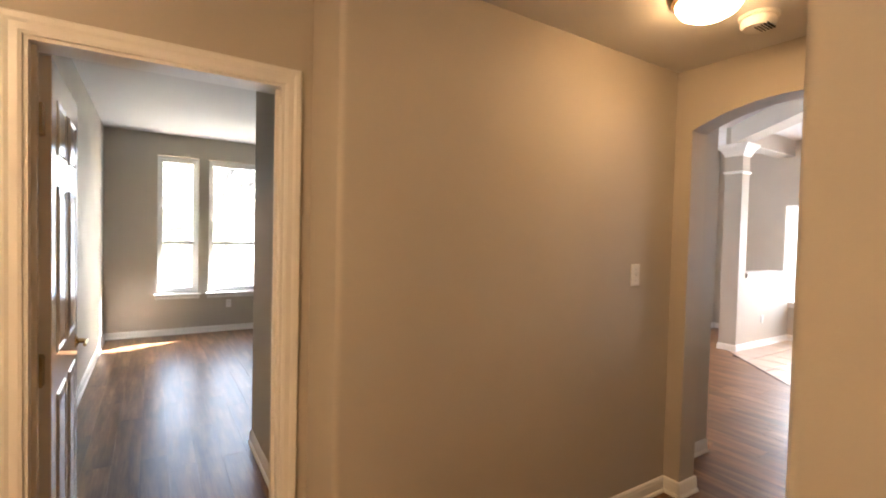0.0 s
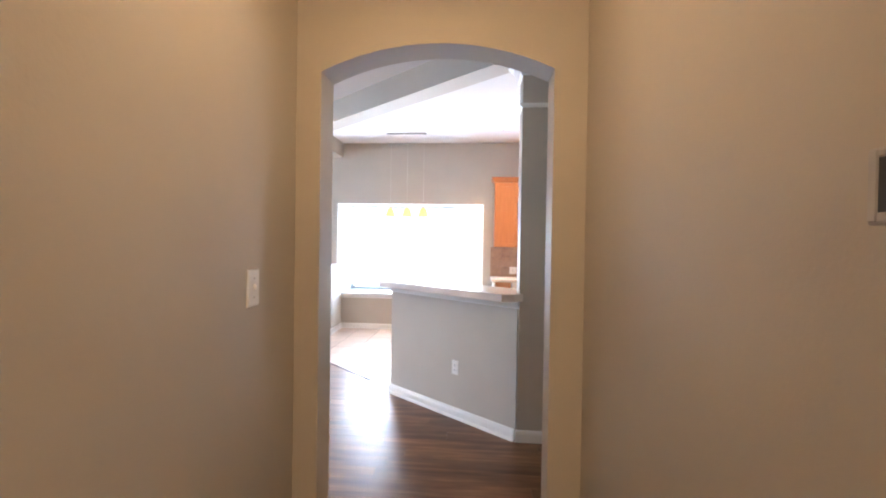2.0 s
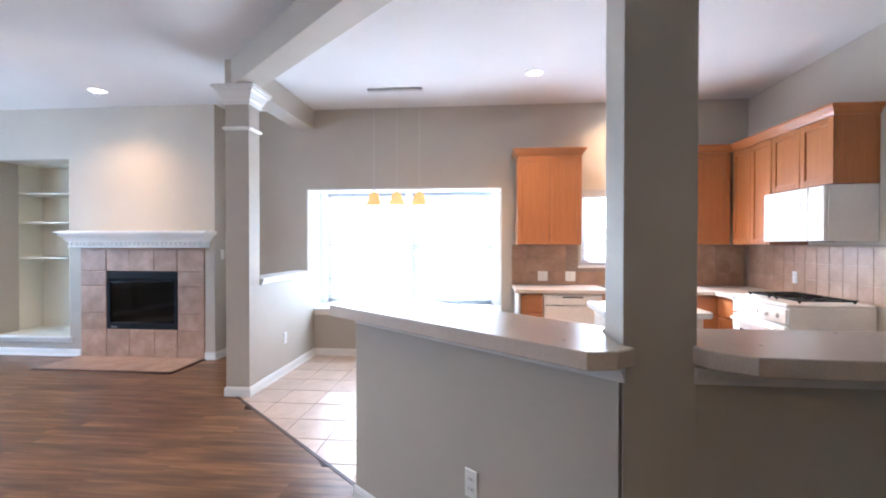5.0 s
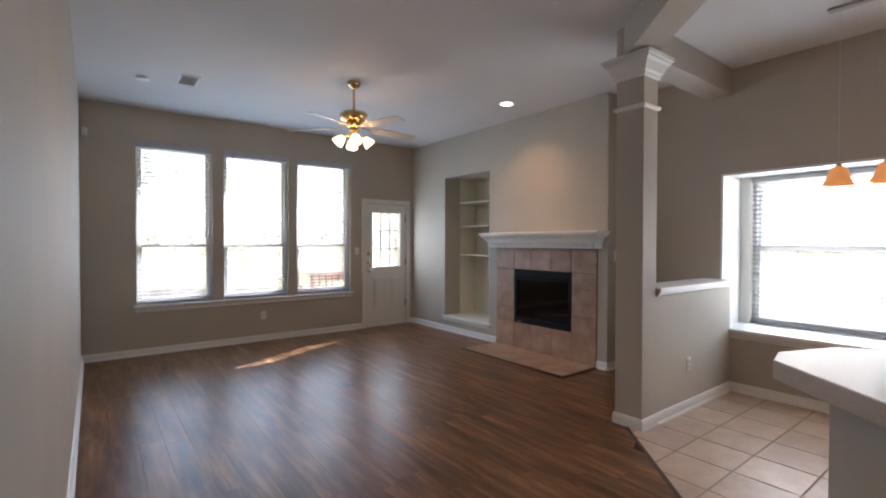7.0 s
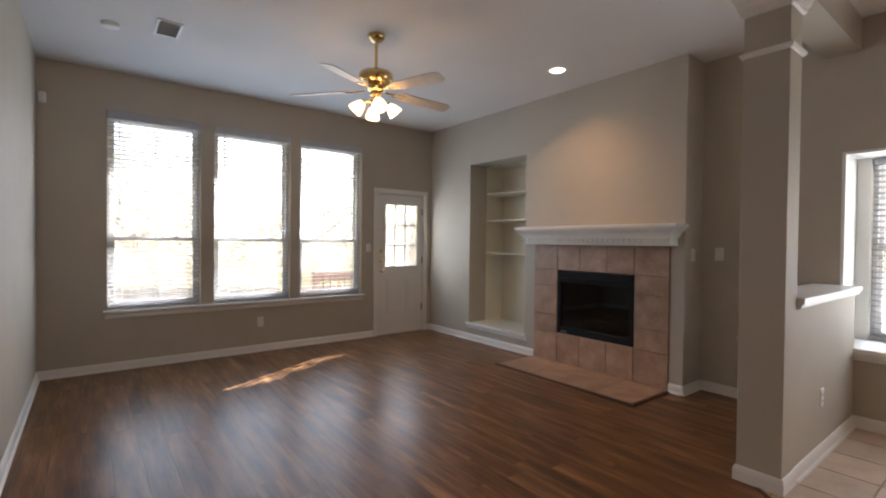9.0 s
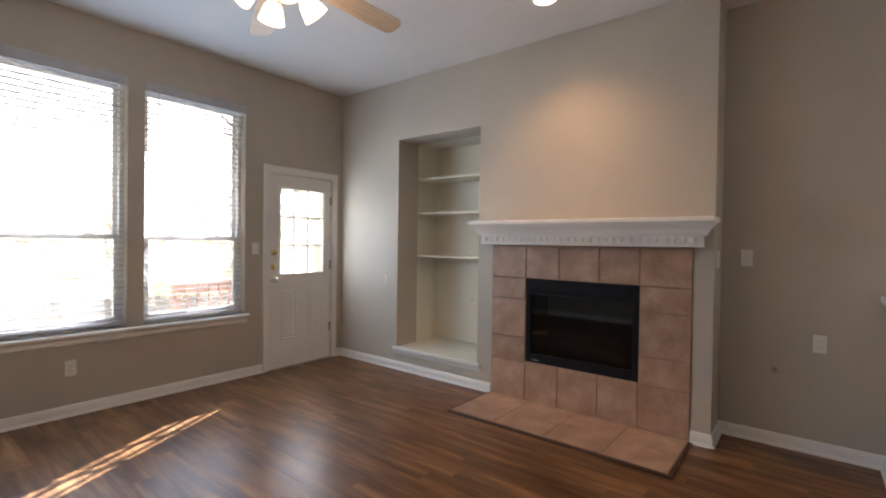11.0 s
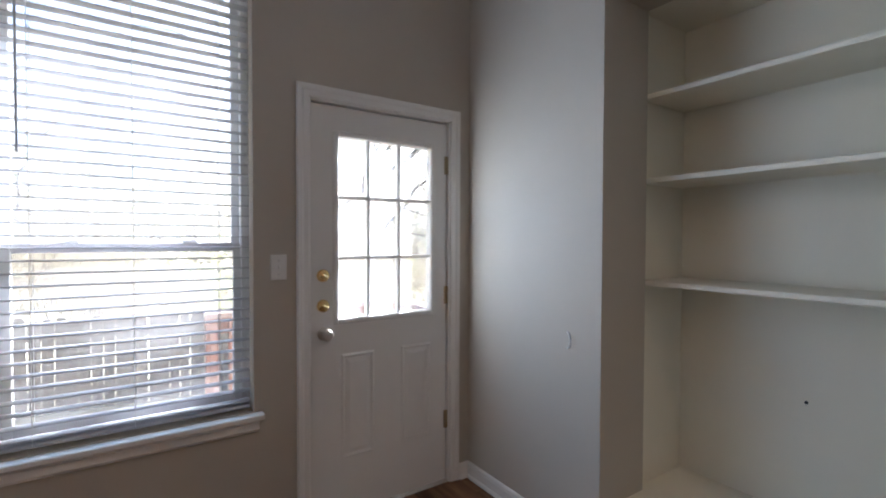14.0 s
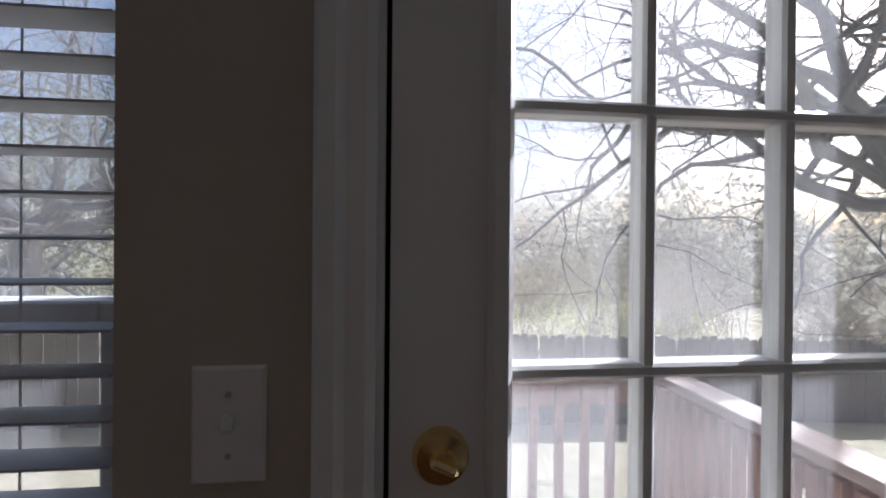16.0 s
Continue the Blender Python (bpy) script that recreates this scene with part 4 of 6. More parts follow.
for k, (dy, dz, ang, ln) in enumerate(((0.0, 0.47, 4, 0.62), (-0.08, 0.53, -12, 0.42), (0.12, 0.56, 15, 0.36))):
    g = G().lathe([(0.02, -ln / 2), (0.042, -ln / 2 + 0.02), (0.048, -ln * 0.1), (0.040, ln * 0.2), (0.045, ln / 2 - 0.03), (0.025, ln / 2)], pose(0.20 + 0.05 * k, dy, dz, 90 + ang, 0, 0), 12)
    part("gas_log", g, LOGM, fire, "charred ceramic gas log", True)
part("maker_plate", G().box(-0.0125, -0.009, fy1 - 0.13, fy1 - 0.06, fz0 + 0.018, fz0 + 0.030), STEEL, fire, "small metal plate")

hearth = thing("hearth", (7.74, 5.135, 0), "flush hearth slab of pinkish tan tiles with dark edging", "hearth")
part("edging", G().box(-0.325, 0.296, -0.818, 0.818, 0, 0.011, 0.003), TRANSITION, hearth, "dark wooden edging strip")
hy = [-0.792, -0.40, 0.0, 0.40, 0.792]
part("grout_bed", G().box(-0.295, 0.286, -0.794, 0.794, 0.002, 0.0135), HGROUT, hearth, "tan grout")
for a, b in zip(hy, hy[1:]):
    for c, d in ((-0.295, -0.003), (0.003, 0.284)):
        part("tile", G().box(c, d, a + 0.003, b - 0.003, 0.005, 0.017 + jr.uniform(0, 0.0012), 0.003), FIRETILE, hearth)

mantel = thing("mantel_shelf", (XF, 5.12, 1.33), "white painted mantel shelf with dentil moulding", "mantel")
ml = 0.845
part("frieze", G().rects([(0.0, -0.15, 0, -ml, ml), (0.004, -0.153, 0, -ml - 0.003, ml + 0.003), (0.012, -0.153, 0, -ml - 0.003, ml + 0.003), (0.014, -0.148, 0, -ml + 0.002, ml - 0.002), (0.075, -0.148, 0, -ml + 0.002, ml - 0.002)]), TRIM, mantel)
lv = [(0.075, 0.150, ml), (0.080, 0.165, ml + 0.016), (0.092, 0.168, ml + 0.019), (0.098, 0.176, ml + 0.027), (0.118, 0.186, ml + 0.036), (0.142, 0.212, ml + 0.062), (0.158, 0.222, ml + 0.072), (0.164, 0.224, ml + 0.074)]
part("crown_moulding", G().rects([(z, -d, 0, -w, w) for z, d, w in lv]), TRIM, mantel)
part("shelf", G().rects([(0.164, -0.236, 0, -ml - 0.086, ml + 0.086), (0.168, -0.240, 0, -ml - 0.090, ml + 0.090), (0.192, -0.240, 0, -ml - 0.090, ml + 0.090), (0.197, -0.235, 0, -ml - 0.085, ml + 0.085)]), TRIM, mantel)
me = G().box(-0.168, -0.147, -0.0165, 0.0165, 0.024, 0.064, 0.006).mesh("dentil", TRIM)
nd = 29
for i in range(nd):
    part("dentil", me, TRIM, mantel, at=pose(0, -ml + 0.045 + i * (2 * ml - 0.09) / (nd - 1), 0))

# ---- ceiling fan ----
FANX, FANY = 5.722, 5.64


def ceiling_fan(x, y, top, drop, spin, label, light=True):
    f = thing("ceiling_fan", (x, y, top), label, "ceiling fan")
    part("canopy", G().lathe([(0.070, 0), (0.072, -0.010), (0.062, -0.035), (0.035, -0.055), (0.016, -0.062)]), BRASS, f, "polished brass canopy", True)
    part("downrod", G().lathe([(0.0125, -0.05), (0.0125, -drop)]), BRASS, f, "brass downrod", True)
    part("motor", G().lathe([(0.02, -drop + 0.005), (0.085, -drop - 0.002), (0.128, -drop - 0.012), (0.140, -drop - 0.026), (0.140, -drop - 0.066), (0.130, -drop - 0.082), (0.095, -drop - 0.092), (0.075, -drop - 0.105), (0.085, -drop - 0.122), (0.070, -drop - 0.152), (0.045, -drop - 0.165)], None, 32), BRASS, f, "brass motor housing", True)
    bl = G()
    o, r = 0.20, 0.70
    pts = [(o, -0.045), (o + 0.05, -0.056), (r - 0.14, -0.066), (r - 0.03, -0.064), (r, -0.040), (r, 0.040), (r - 0.03, 0.064), (r - 0.14, 0.066), (o + 0.05, 0.056), (o, 0.045)]
    bl.prism(pts, -0.003, 0.003)
    bme = bl.mesh("blade", BLADEW)
    ir = G().box(0.085, 0.16, -0.012, 0.012, -0.004, 0.004, 0.002).box(0.15, 0.25, -0.03, -0.018, -0.008, -0.003, 0.002).box(0.15, 0.25, 0.018, 0.03, -0.008, -0.003, 0.002).box(0.15, 0.165, -0.03, 0.03, -0.008, 0.0, 0.002).box(0.24, 0.255, -0.03, 0.03, -0.008, -0.003, 0.002)
    ime = ir.mesh("blade_iron", BRASS)
    for k in range(5):
        m = pose(0, 0, -drop - 0.150, 0, 0, spin + 72 * k) @ pose(0, 0, 0, -12, 3, 0)
        b = part("blade", bme, BLADEW, f, at=m)
        part("blade_iron", ime, BRASS, b, "brass blade iron")
    if light:
        part("light_hub", G().lathe([(0.045, -drop - 0.16), (0.05, -drop - 0.19), (0.036, -drop - 0.21), (0.048, -drop - 0.235), (0.042, -drop - 0.26), (0.02, -drop - 0.275), (0.008, -drop - 0.295)]), BRASS, f, "brass light hub", True)
        sh = G().lathe([(0.020, 0.0), (0.026, -0.012), (0.042, -0.035), (0.053, -0.068), (0.063, -0.105), (0.060, -0.106), (0.050, -0.069), (0.038, -0.036), (0.018, -0.008)], None, 20, False)
        sme = sh.mesh("shade", FROST, True)
        arm = G().rod((0.03, 0, 0), (0.095, 0, -0.005), 0.007).lathe([(0.023, 0.004), (0.026, -0.010)], pose(0.10, 0, -0.004, 0, -42, 0), 14)
        ame = arm.mesh("light_arm", BRASS, True)
        for k in range(4):
            m = pose(0, 0, -drop - 0.245, 0, 0, 70 + 90 * k)
            a = part("light_arm", ame, BRASS, f, at=m)
            part("shade", sme, FROST, a, "lit frosted glass bell shade", at=pose(0.102, 0, -0.006, 0, -42, 0))
        g = G().rod((0.03, 0.02, -drop - 0.2), (0.03, 0.02, -drop - 0.33), 0.0012)
        part("pull_chain", g, BRASS, f, "brass pull chain")
    return f


FAN_SPIN = 67.0
fan_lamp = bpy.data.lights.new("fan_lamp", "POINT")
fan_lamp.energy, fan_lamp.color, fan_lamp.shadow_soft_size = 1.2, SOFT, 0.12
new("fan_lamp", fan_lamp).location = (FANX, FANY, H - 0.66)
ceiling_fan(FANX, FANY, H, 0.30, FAN_SPIN, "polished brass ceiling fan with pale blades and four lit bell shades")
ceiling_fan(1.82, 5.5, OFF_H, 0.24, 40, "brass ceiling fan with pale blades in the office", False)

# ---- ceiling fittings ----
def can_light(x, y):
    c = thing("recessed_light", (x, y, H), "lit round recessed ceiling light with white trim", "ceiling light", "recessed ceiling lights")
    part("trim_ring", G().lathe([(0.070, -0.001), (0.073, -0.008), (0.092, -0.007), (0.096, -0.001)], None, 28, False), TRIM, c, "", True)
    part("lens", G().lathe([(0.072, -0.002), (0.06, -0.004), (0.001, -0.005)], None, 24), CANLENS, c, "glowing lens", True)
    spot("can_lamp", (x, y, H - 0.02), (x, y, 0), CAN_POWER, 128, SOFT, 1.0, 0.05)


for p in ((7.47, 5.19), (7.37, 0.545), (8.06, -0.52), (6.60, -0.15), (4.55, 3.9)):
    can_light(*p)


def vent(x0, x1, y0, y1, along, label):
    v = thing("ceiling_vent", ((x0 + x1) / 2, (y0 + y1) / 2, H), label, "air vent")
    hx, hy = (x1 - x0) / 2, (y1 - y0) / 2
    for q in ((-hx, -hx + 0.02, -hy, hy), (hx - 0.02, hx, -hy, hy), (-hx + 0.02, hx - 0.02, -hy, -hy + 0.02), (-hx + 0.02, hx - 0.02, hy - 0.02, hy)):
        part("frame", G().box(*q, -0.010, -0.0005, 0.002), TRIM, v)
    part("backing", G().box(-hx + 0.02, hx - 0.02, -hy + 0.02, hy - 0.02, -0.002, -0.0005), DARKHOLE, v, "dark duct opening")
    n = 11 if along == "x" else 2
    for i in range(n):
        if along == "x":
            y = -hy + 0.03 + i * (2 * hy - 0.06) / (n - 1)
            g = G().box(-hx + 0.02, hx - 0.02, -0.012, 0.012, -0.0015, 0.0015, 0, pose(0, y, -0.006, 35, 0, 0))
        else:
            x = -hx + 0.026 + i * (2 * hx - 0.052) / (n - 1)
            g = G().box(-0.006, 0.006, -hy + 0.02, hy - 0.02, -0.0015, 0.0015, 0, pose(x, 0, -0.006, 0, 35, 0))
        part("slat", g, TRIM, v)


vent(4.275, 4.455, 6.43, 6.75, "x", "white louvred square ceiling vent")
det = thing("smoke_detector", (3.994, 6.782, H), "white round smoke detector on the ceiling", "smoke detector", "smoke detectors")
part("body", G().lathe([(0.062, 0), (0.062, -0.012), (0.055, -0.026), (0.03, -0.032)], None, 28), PLATE, det, "", True)
det = thing("smoke_detector", (2.345, 1.03, HALL_H), "off-white round smoke detector on the hall ceiling", "smoke detector", "smoke detectors")
part("base", G().lathe([(0.075, 0), (0.075, -0.012), (0.068, -0.016)], None, 32), PLATE, det, "", True)
part("cover", G().lathe([(0.062, -0.016), (0.066, -0.024), (0.066, -0.040), (0.058, -0.052), (0.03, -0.056)], None, 32), PLATE, det, "", True)
for k in range(5):
    part("slot", G().box(-0.035, 0.035, -0.05 + 0.012 * k, -0.046 + 0.012 * k, -0.0585, -0.05), DARKHOLE, det)
dome = thing("flush_ceiling_light", (2.03, 1.072, HALL_H), "lit warm glass dome light flush on the ceiling", "ceiling light", "flush ceiling lights")
part("pan", G().lathe([(0.135, 0), (0.135, -0.014), (0.122, -0.020)], None, 36), BRASS, dome, "brass rim", True)
part("glass_dome", G().lathe([(0.122, -0.018), (0.119, -0.032), (0.102, -0.056), (0.070, -0.074), (0.030, -0.083), (0.002, -0.084)], None, 32), DOME, dome, "glowing frosted dome", True)
dome2 = thing("flush_ceiling_light", (-0.75, 0.5, HALL_H), "lit warm glass dome light on the foyer ceiling", "ceiling light", "flush ceiling lights")
part("pan", bpy.data.meshes["pan"], BRASS, dome2, "brass rim")
part("glass_dome", G().lathe([(0.122, -0.018), (0.119, -0.032), (0.102, -0.056), (0.070, -0.074), (0.030, -0.083), (0.002, -0.084)], None, 32), DOME2, dome2, "glowing frosted dome", True)
sen = thing("motion_sensor", (3.515, YB, 2.66), "small white corner motion sensor", "sensor")
part("body", G().box(-0.03, 0.03, -0.05, -0.001, -0.05, 0.05, 0.012), PLATE, sen)
part("lens", G().box(-0.02, 0.02, -0.056, -0.048, -0.04, 0.0, 0.006), PLATE, sen, "white lens")

# ---- pendant lamp over the nook ----
pend = thing("pendant_lamp", (7.7, 1.957, H), "three-light pendant with amber glass bell shades", "pendant lamp")
part("canopy_bar", G().box(-0.028, 0.028, -0.27, 0.315, -0.024, 0, 0.006), PANELGREY, pend, "slim pale grey ceiling bar")
for dy in (-0.243, 0.0, 0.247):
    part("cord", G().rod((0, dy, -0.02), (0, dy, -1.10), 0.0013), CORD, pend, "thin pale cord")
    part("socket", G().lathe([(0.010, -1.08), (0.018, -1.10), (0.020, -1.125)], pose(0, dy, 0), 14), BRASS, pend, "brass socket", True)
    part("shade", G().lathe([(0.026, -1.105), (0.046, -1.118), (0.058, -1.15), (0.068, -1.19), (0.080, -1.212), (0.096, -1.232), (0.094, -1.234), (0.077, -1.214), (0.065, -1.191), (0.055, -1.151), (0.043, -1.12)], pose(0, dy, 0), 24, False), AMBER, pend, "glowing amber glass shade", True)

# chase behind the fireplace and bookcase
g = G().box(8.76, 8.9, 4.3, 7.5, -0.3, H + 0.2).box(8.54, 8.76, 4.3, 4.42, -0.3, H + 0.2).box(8.54, 8.76, 7.38, 7.5, -0.3, H + 0.2)
structure("wall_chase", g, plain("siding", (0.45, 0.40, 0.34), 0.8), "beige exterior siding of the chimney chase", "wall")

# ---- plates on the walls ----
def wall_plate(name, at, yaw, w, h, kind, label):
    """A cover plate; its back lies on the wall, it faces along minus y before the turn."""
    c = thing(name, pose(*at, 0, 0, yaw), label, "light switch" if kind == "switch" else "power outlet" if kind == "outlet" else "wall plate", "wall plates")
    part("plate", G().rects_y([(0.0, w, h), (-0.003, w, h), (-0.006, w - 0.006, h - 0.006)]), PLATE, c)
    if kind == "switch":
        part("rocker", G().box(-0.005, 0.005, -0.016, -0.005, -0.009, 0.009, 0.003, pose(0, 0, 0, -18, 0, 0)), PLATE, c, "white toggle")
        for z in (-0.03, 0.03):
            part("screw", G().lathe([(0.003, 0), (0.003, 0.0015)], pose(0, -0.006, z, 90, 0, 0), 8), PANELGREY, c)
    elif kind == "outlet":
        for z in (-0.02, 0.02):
            s = part("socket", G().box(-0.016, 0.016, -0.0085, -0.005, z - 0.014, z + 0.014, 0.003), PLATE, c)
            part("slots", G().box(-0.008, -0.006, -0.0095, -0.006, z - 0.004, z + 0.006).box(0.006, 0.008, -0.0095, -0.006, z - 0.004, z + 0.006), DARKHOLE, s)
    return c


def rects_y(self, levels):
    return self.loft([[(-w / 2, y, -h / 2), (w / 2, y, -h / 2), (w / 2, y, h / 2), (-w / 2, y, h / 2)] for y, w, h in levels])


Geo.rects_y = rects_y
wall_plate("light_switch", (2.385, YH, 1.27), 0, 0.072, 0.118, "switch", "white toggle light switch on the hall wall")
wall_plate("light_switch", (6.963, YB, 1.256), 0, 0.07, 0.115, "switch", "white light switch beside the back door")
wall_plate("light_switch", (XE, 4.065, 1.26), -90, 0.07, 0.115, "switch", "white light switch beside the chimney breast")
wall_plate("light_switch", (8.2, 4.215, 1.25), 0, 0.07, 0.115, "switch", "white light switch on the chimney return")
wall_plate("power_outlet", (5.503, YB, 0.36), 0, 0.07, 0.115, "outlet", "white duplex outlet under the windows")
wall_plate("power_outlet", (XE, 3.66, 0.716), -90, 0.07, 0.115, "outlet", "white duplex outlet low on the wall")
wall_plate("power_outlet", (7.55, 3.13, 0.38), 0, 0.07, 0.115, "outlet", "white duplex outlet on the half wall")
bo = P0 + (P1 - P0) * 0.42
wall_plate("power_outlet", (bo.x, bo.y, 0.41), math.degrees(math.atan2(BD.y, BD.x)) + 180, 0.07, 0.115, "outlet", "white duplex outlet on the bar wall")
wall_plate("power_outlet", (XE - 0.010, 0.34, 1.0), -90, 0.115, 0.115, "outlet", "white double outlet on the backsplash")
wall_plate("power_outlet", (XE - 0.010, 0.02, 1.0), -90, 0.115, 0.115, "outlet", "white outlet on the backsplash")
wall_plate("power_outlet", (1.13, YO, 0.40), 0, 0.07, 0.115, "outlet", "white duplex outlet in the office")
wall_plate("light_switch", (0.77, 2.72, 1.2), -90, 0.07, 0.115, "switch", "white light switch in the office passage")
key = thing("gas_key_valve", pose(XE, 3.888, 0.52, 0, 0, -90), "round chrome gas key valve on the wall", "gas valve")
part("escutcheon", G().lathe([(0.03, 0), (0.03, 0.003), (0.024, 0.008), (0.010, 0.010)], pose(0, 0, 0, 90, 0, 0), 24), NICKEL, key, "", True)
part("keyhole", G().box(-0.005, 0.005, -0.0125, -0.009, -0.005, 0.005), DARKHOLE, key, "dark key hole")
hook = thing("cable_loop", pose(XF, 7.288, 0.935, 0, 0, -90), "short white cable loop stuck out of the wall", "cable")
loop = G()
pts = [(0.022 * math.sin(radians(20 * u - 10)), -0.005 - 0.010 * math.sin(radians(18 * u)), 0.036 * math.cos(radians(18 * u))) for u in range(11)]
for p, q in zip(pts, pts[1:]):
    loop.rod(p, q, 0.004)
part("cable", loop, PLATE, hook, "", True)

# alarm panel on the hall's right wall
pa = math.degrees(math.atan2(0.112, XA0 - 1.06))
pp = thing("alarm_panel", pose(1.49, 0.388 + (1.49 - 1.06) * 0.0675, 1.493, 0, 0, 180 + pa), "grey wall-mounted alarm keypad with a dark screen", "alarm panel")
part("back_plate", G().box(-0.060, 0.060, -0.006, 0, -0.040, 0.040, 0.002), PANELGREY, pp)
body = part("housing", G().rects_y([(-0.006, 0.130, 0.088), (-0.020, 0.130, 0.088), (-0.024, 0.126, 0.084)]), PANELGREY, pp, "grey plastic housing")
for q in ((-0.062, -0.050, -0.041, 0.041), (0.050, 0.062, -0.041, 0.041), (-0.050, 0.050, 0.032, 0.041), (-0.050, 0.050, -0.041, -0.030)):
    part("bezel", G().box(q[0], q[1], -0.027, -0.023, q[2], q[3], 0.0015), PANELGREY, body, "raised grey bezel")
part("screen", G().box(-0.050, 0.050, -0.0248, -0.023, -0.030, 0.032), SCREEN, body, "dark satin screen")

# ---- office door, open ----
od = thing("door_2", (0.2305, YD, 0), "open glossy white six-panel office door", "door", "", "structure")
casing(od, 0.3835, OFF_DOOR[2], 0.0)
for s in (-1, 1):
    part("jamb", G().box(s * 0.3835, s * 0.3715, 0.0, 0.122, 0, OFF_DOOR[2]), TRIM, od)
    part("door_stop", G().box(s * 0.3715, s * 0.358, 0.045, 0.07, 0, OFF_DOOR[2] - 0.012), TRIM, od)
part("jamb", G().box(-0.3715, 0.3715, 0.0, 0.122, OFF_DOOR[2] - 0.012, OFF_DOOR[2]), TRIM, od)
leaf = part("door_leaf", G().box(0, 0.745, -0.0175, 0.0175, 0.012, 2.015, 0.002), GLOSSWHITE, od, "glossy white moulded leaf", at=pose(-0.352, 0.13, 0, 0, 0, 91))
for a, b, c, d in ((0.11, 0.33, 0.22, 0.86), (0.415, 0.635, 0.22, 0.86), (0.11, 0.33, 1.0, 1.60), (0.415, 0.635, 1.0, 1.60), (0.11, 0.33, 1.70, 1.90), (0.415, 0.635, 1.70, 1.90)):
    for s in (-1, 1):
        y = 0.0175 * s
        g = G().loft([[(a + o, y + h * s, c + o), (b - o, y + h * s, c + o), (b - o, y + h * s, d - o), (a + o, y + h * s, d - o)] for o, h in ((0, -0.001), (0.008, 0.005), (0.02, 0.0005), (0.045, 0.005))])
        part("moulded_panel", g, GLOSSWHITE, leaf)
for s in (-1, 1):
    k = G().lathe([(0.030, 0.017), (0.030, 0.022), (0.012, 0.028), (0.010, 0.05), (0.006, 0.052)], pose(0.68, 0, 0.93, -90 * s, 0, 0), 20)
    k.rod((0.68, 0.058 * s, 0.93), (0.57, 0.060 * s, 0.932), 0.009, 10, 0.007)
    part("lever_handle", k, BRASS, leaf, "brass lever handle", True)
for z in (1.80, 0.98, 0.22):
    h = G().lathe([(0.008, z - 0.05), (0.008, z + 0.05)], pose(-0.366, 0.126, 0), 10)
    h.box(-0.372, -0.350, 0.075, 0.118, z - 0.05, z + 0.05)
    part("hinge", h, HINGE, od, "brass hinge", True)

# ---- kitchen ----
def shaker_door(parent, w, h, at, name="door", knob=None):
    """A flat-panel door of width w and height h, facing minus x, its lower left corner at the origin of at (y to the left)."""
    d = part(name, G().box(-0.009, 0, 0.052, w - 0.052, 0.052, h - 0.052).box(-0.020, 0, 0, 0.055, 0, h, 0.002).box(-0.020, 0, w - 0.055, w, 0, h, 0.002), CABWOOD, parent, at=at)
    part("rail", G().box(-0.020, 0, 0.055, w - 0.055, 0, 0.055, 0.002), CABWOODH, d)
    part("rail", G().box(-0.020, 0, 0.055, w - 0.055, h - 0.055, h, 0.002), CABWOODH, d)
    return d


def upper_cabinet(y0, y1, xfront, doors, label, depth=None, z0=1.372, z1=2.38):
    c = thing("wall_cabinet", (0, 0, 0), label, "kitchen cabinet", "wall cabinets")
    part("carcass", G().box(xfront + 0.021, XE - 0.001, y0, y1, z0, z1, 0.002), CABWOOD, c)
    w = (y1 - y0) / doors
    for i in range(doors):
        shaker_door(c, w - 0.006, z1 - z0 - 0.03, pose(xfront + 0.02, y0 + i * w + 0.003, z0 + 0.005))
    part("crown", G().rects([(z1 - 0.02, xfront - 0.002, XE - 0.002, y0 - 0.004, y1 + 0.004), (z1 + 0.005, xfront - 0.012, XE - 0.002, y0 - 0.014, y1 + 0.014), (z1 + 0.04, xfront - 0.045, XE - 0.002, y0 - 0.047, y1 + 0.047), (z1 + 0.058, xfront - 0.048, XE - 0.002, y0 - 0.05, y1 + 0.05)]), CABWOODH, c, "moulded wooden crown")
    return c


upper_cabinet(-0.045, 0.66, 8.05, 2, "honey maple double-door wall cabinet with a crown")
upper_cabinet(-1.60, -1.13, 8.05, 1, "honey maple single-door wall cabinet beside the kitchen window")
# cabinets and cooker on the end wall: built facing minus x, then turned to face plus y
TURNED = pose(0, YK, 0, 0, 0, -90) @ pose(-XE, 0, 0)


def turn(ob, shift_x):
    """Turn a cabinet built on the outer wall so that it stands on the end wall, its y = 0 at x = shift_x."""
    ob.matrix_basis = pose(shift_x, 0, 0) @ TURNED


c = upper_cabinet(-0.33, 0.33, 8.05, 2, "honey maple corner wall cabinet next to the microwave")
turn(c, 7.72)
c = upper_cabinet(-0.38, 0.38, 8.05, 2, "honey maple short wall cabinet above the microwave", None, 1.84)
turn(c, 7.0)

CZ = 0.90
XC = 7.75


def base_cabinet(y0, y1, doors, label):
    c = thing("base_cabinet", (0, 0, 0), label, "kitchen cabinet", "base cabinets")
    part("carcass", G().box(XC + 0.021, XE - 0.001, y0, y1, 0.10, CZ - 0.041, 0.002), CABWOOD, c)
    part("toe_kick", G().box(XC + 0.08, XE - 0.001, y0, y1, 0, 0.099), UNDER, c, "dark toe kick")
    w = (y1 - y0) / doors
    for i in range(doors):
        shaker_door(c, w - 0.006, 0.52, pose(XC + 0.02, y0 + i * w + 0.003, 0.12))
        part("drawer_front", G().box(XC, XC + 0.02, y0 + i * w + 0.003, y0 + (i + 1) * w - 0.003, 0.66, CZ - 0.055, 0.003), CABWOODH, c)
    return c


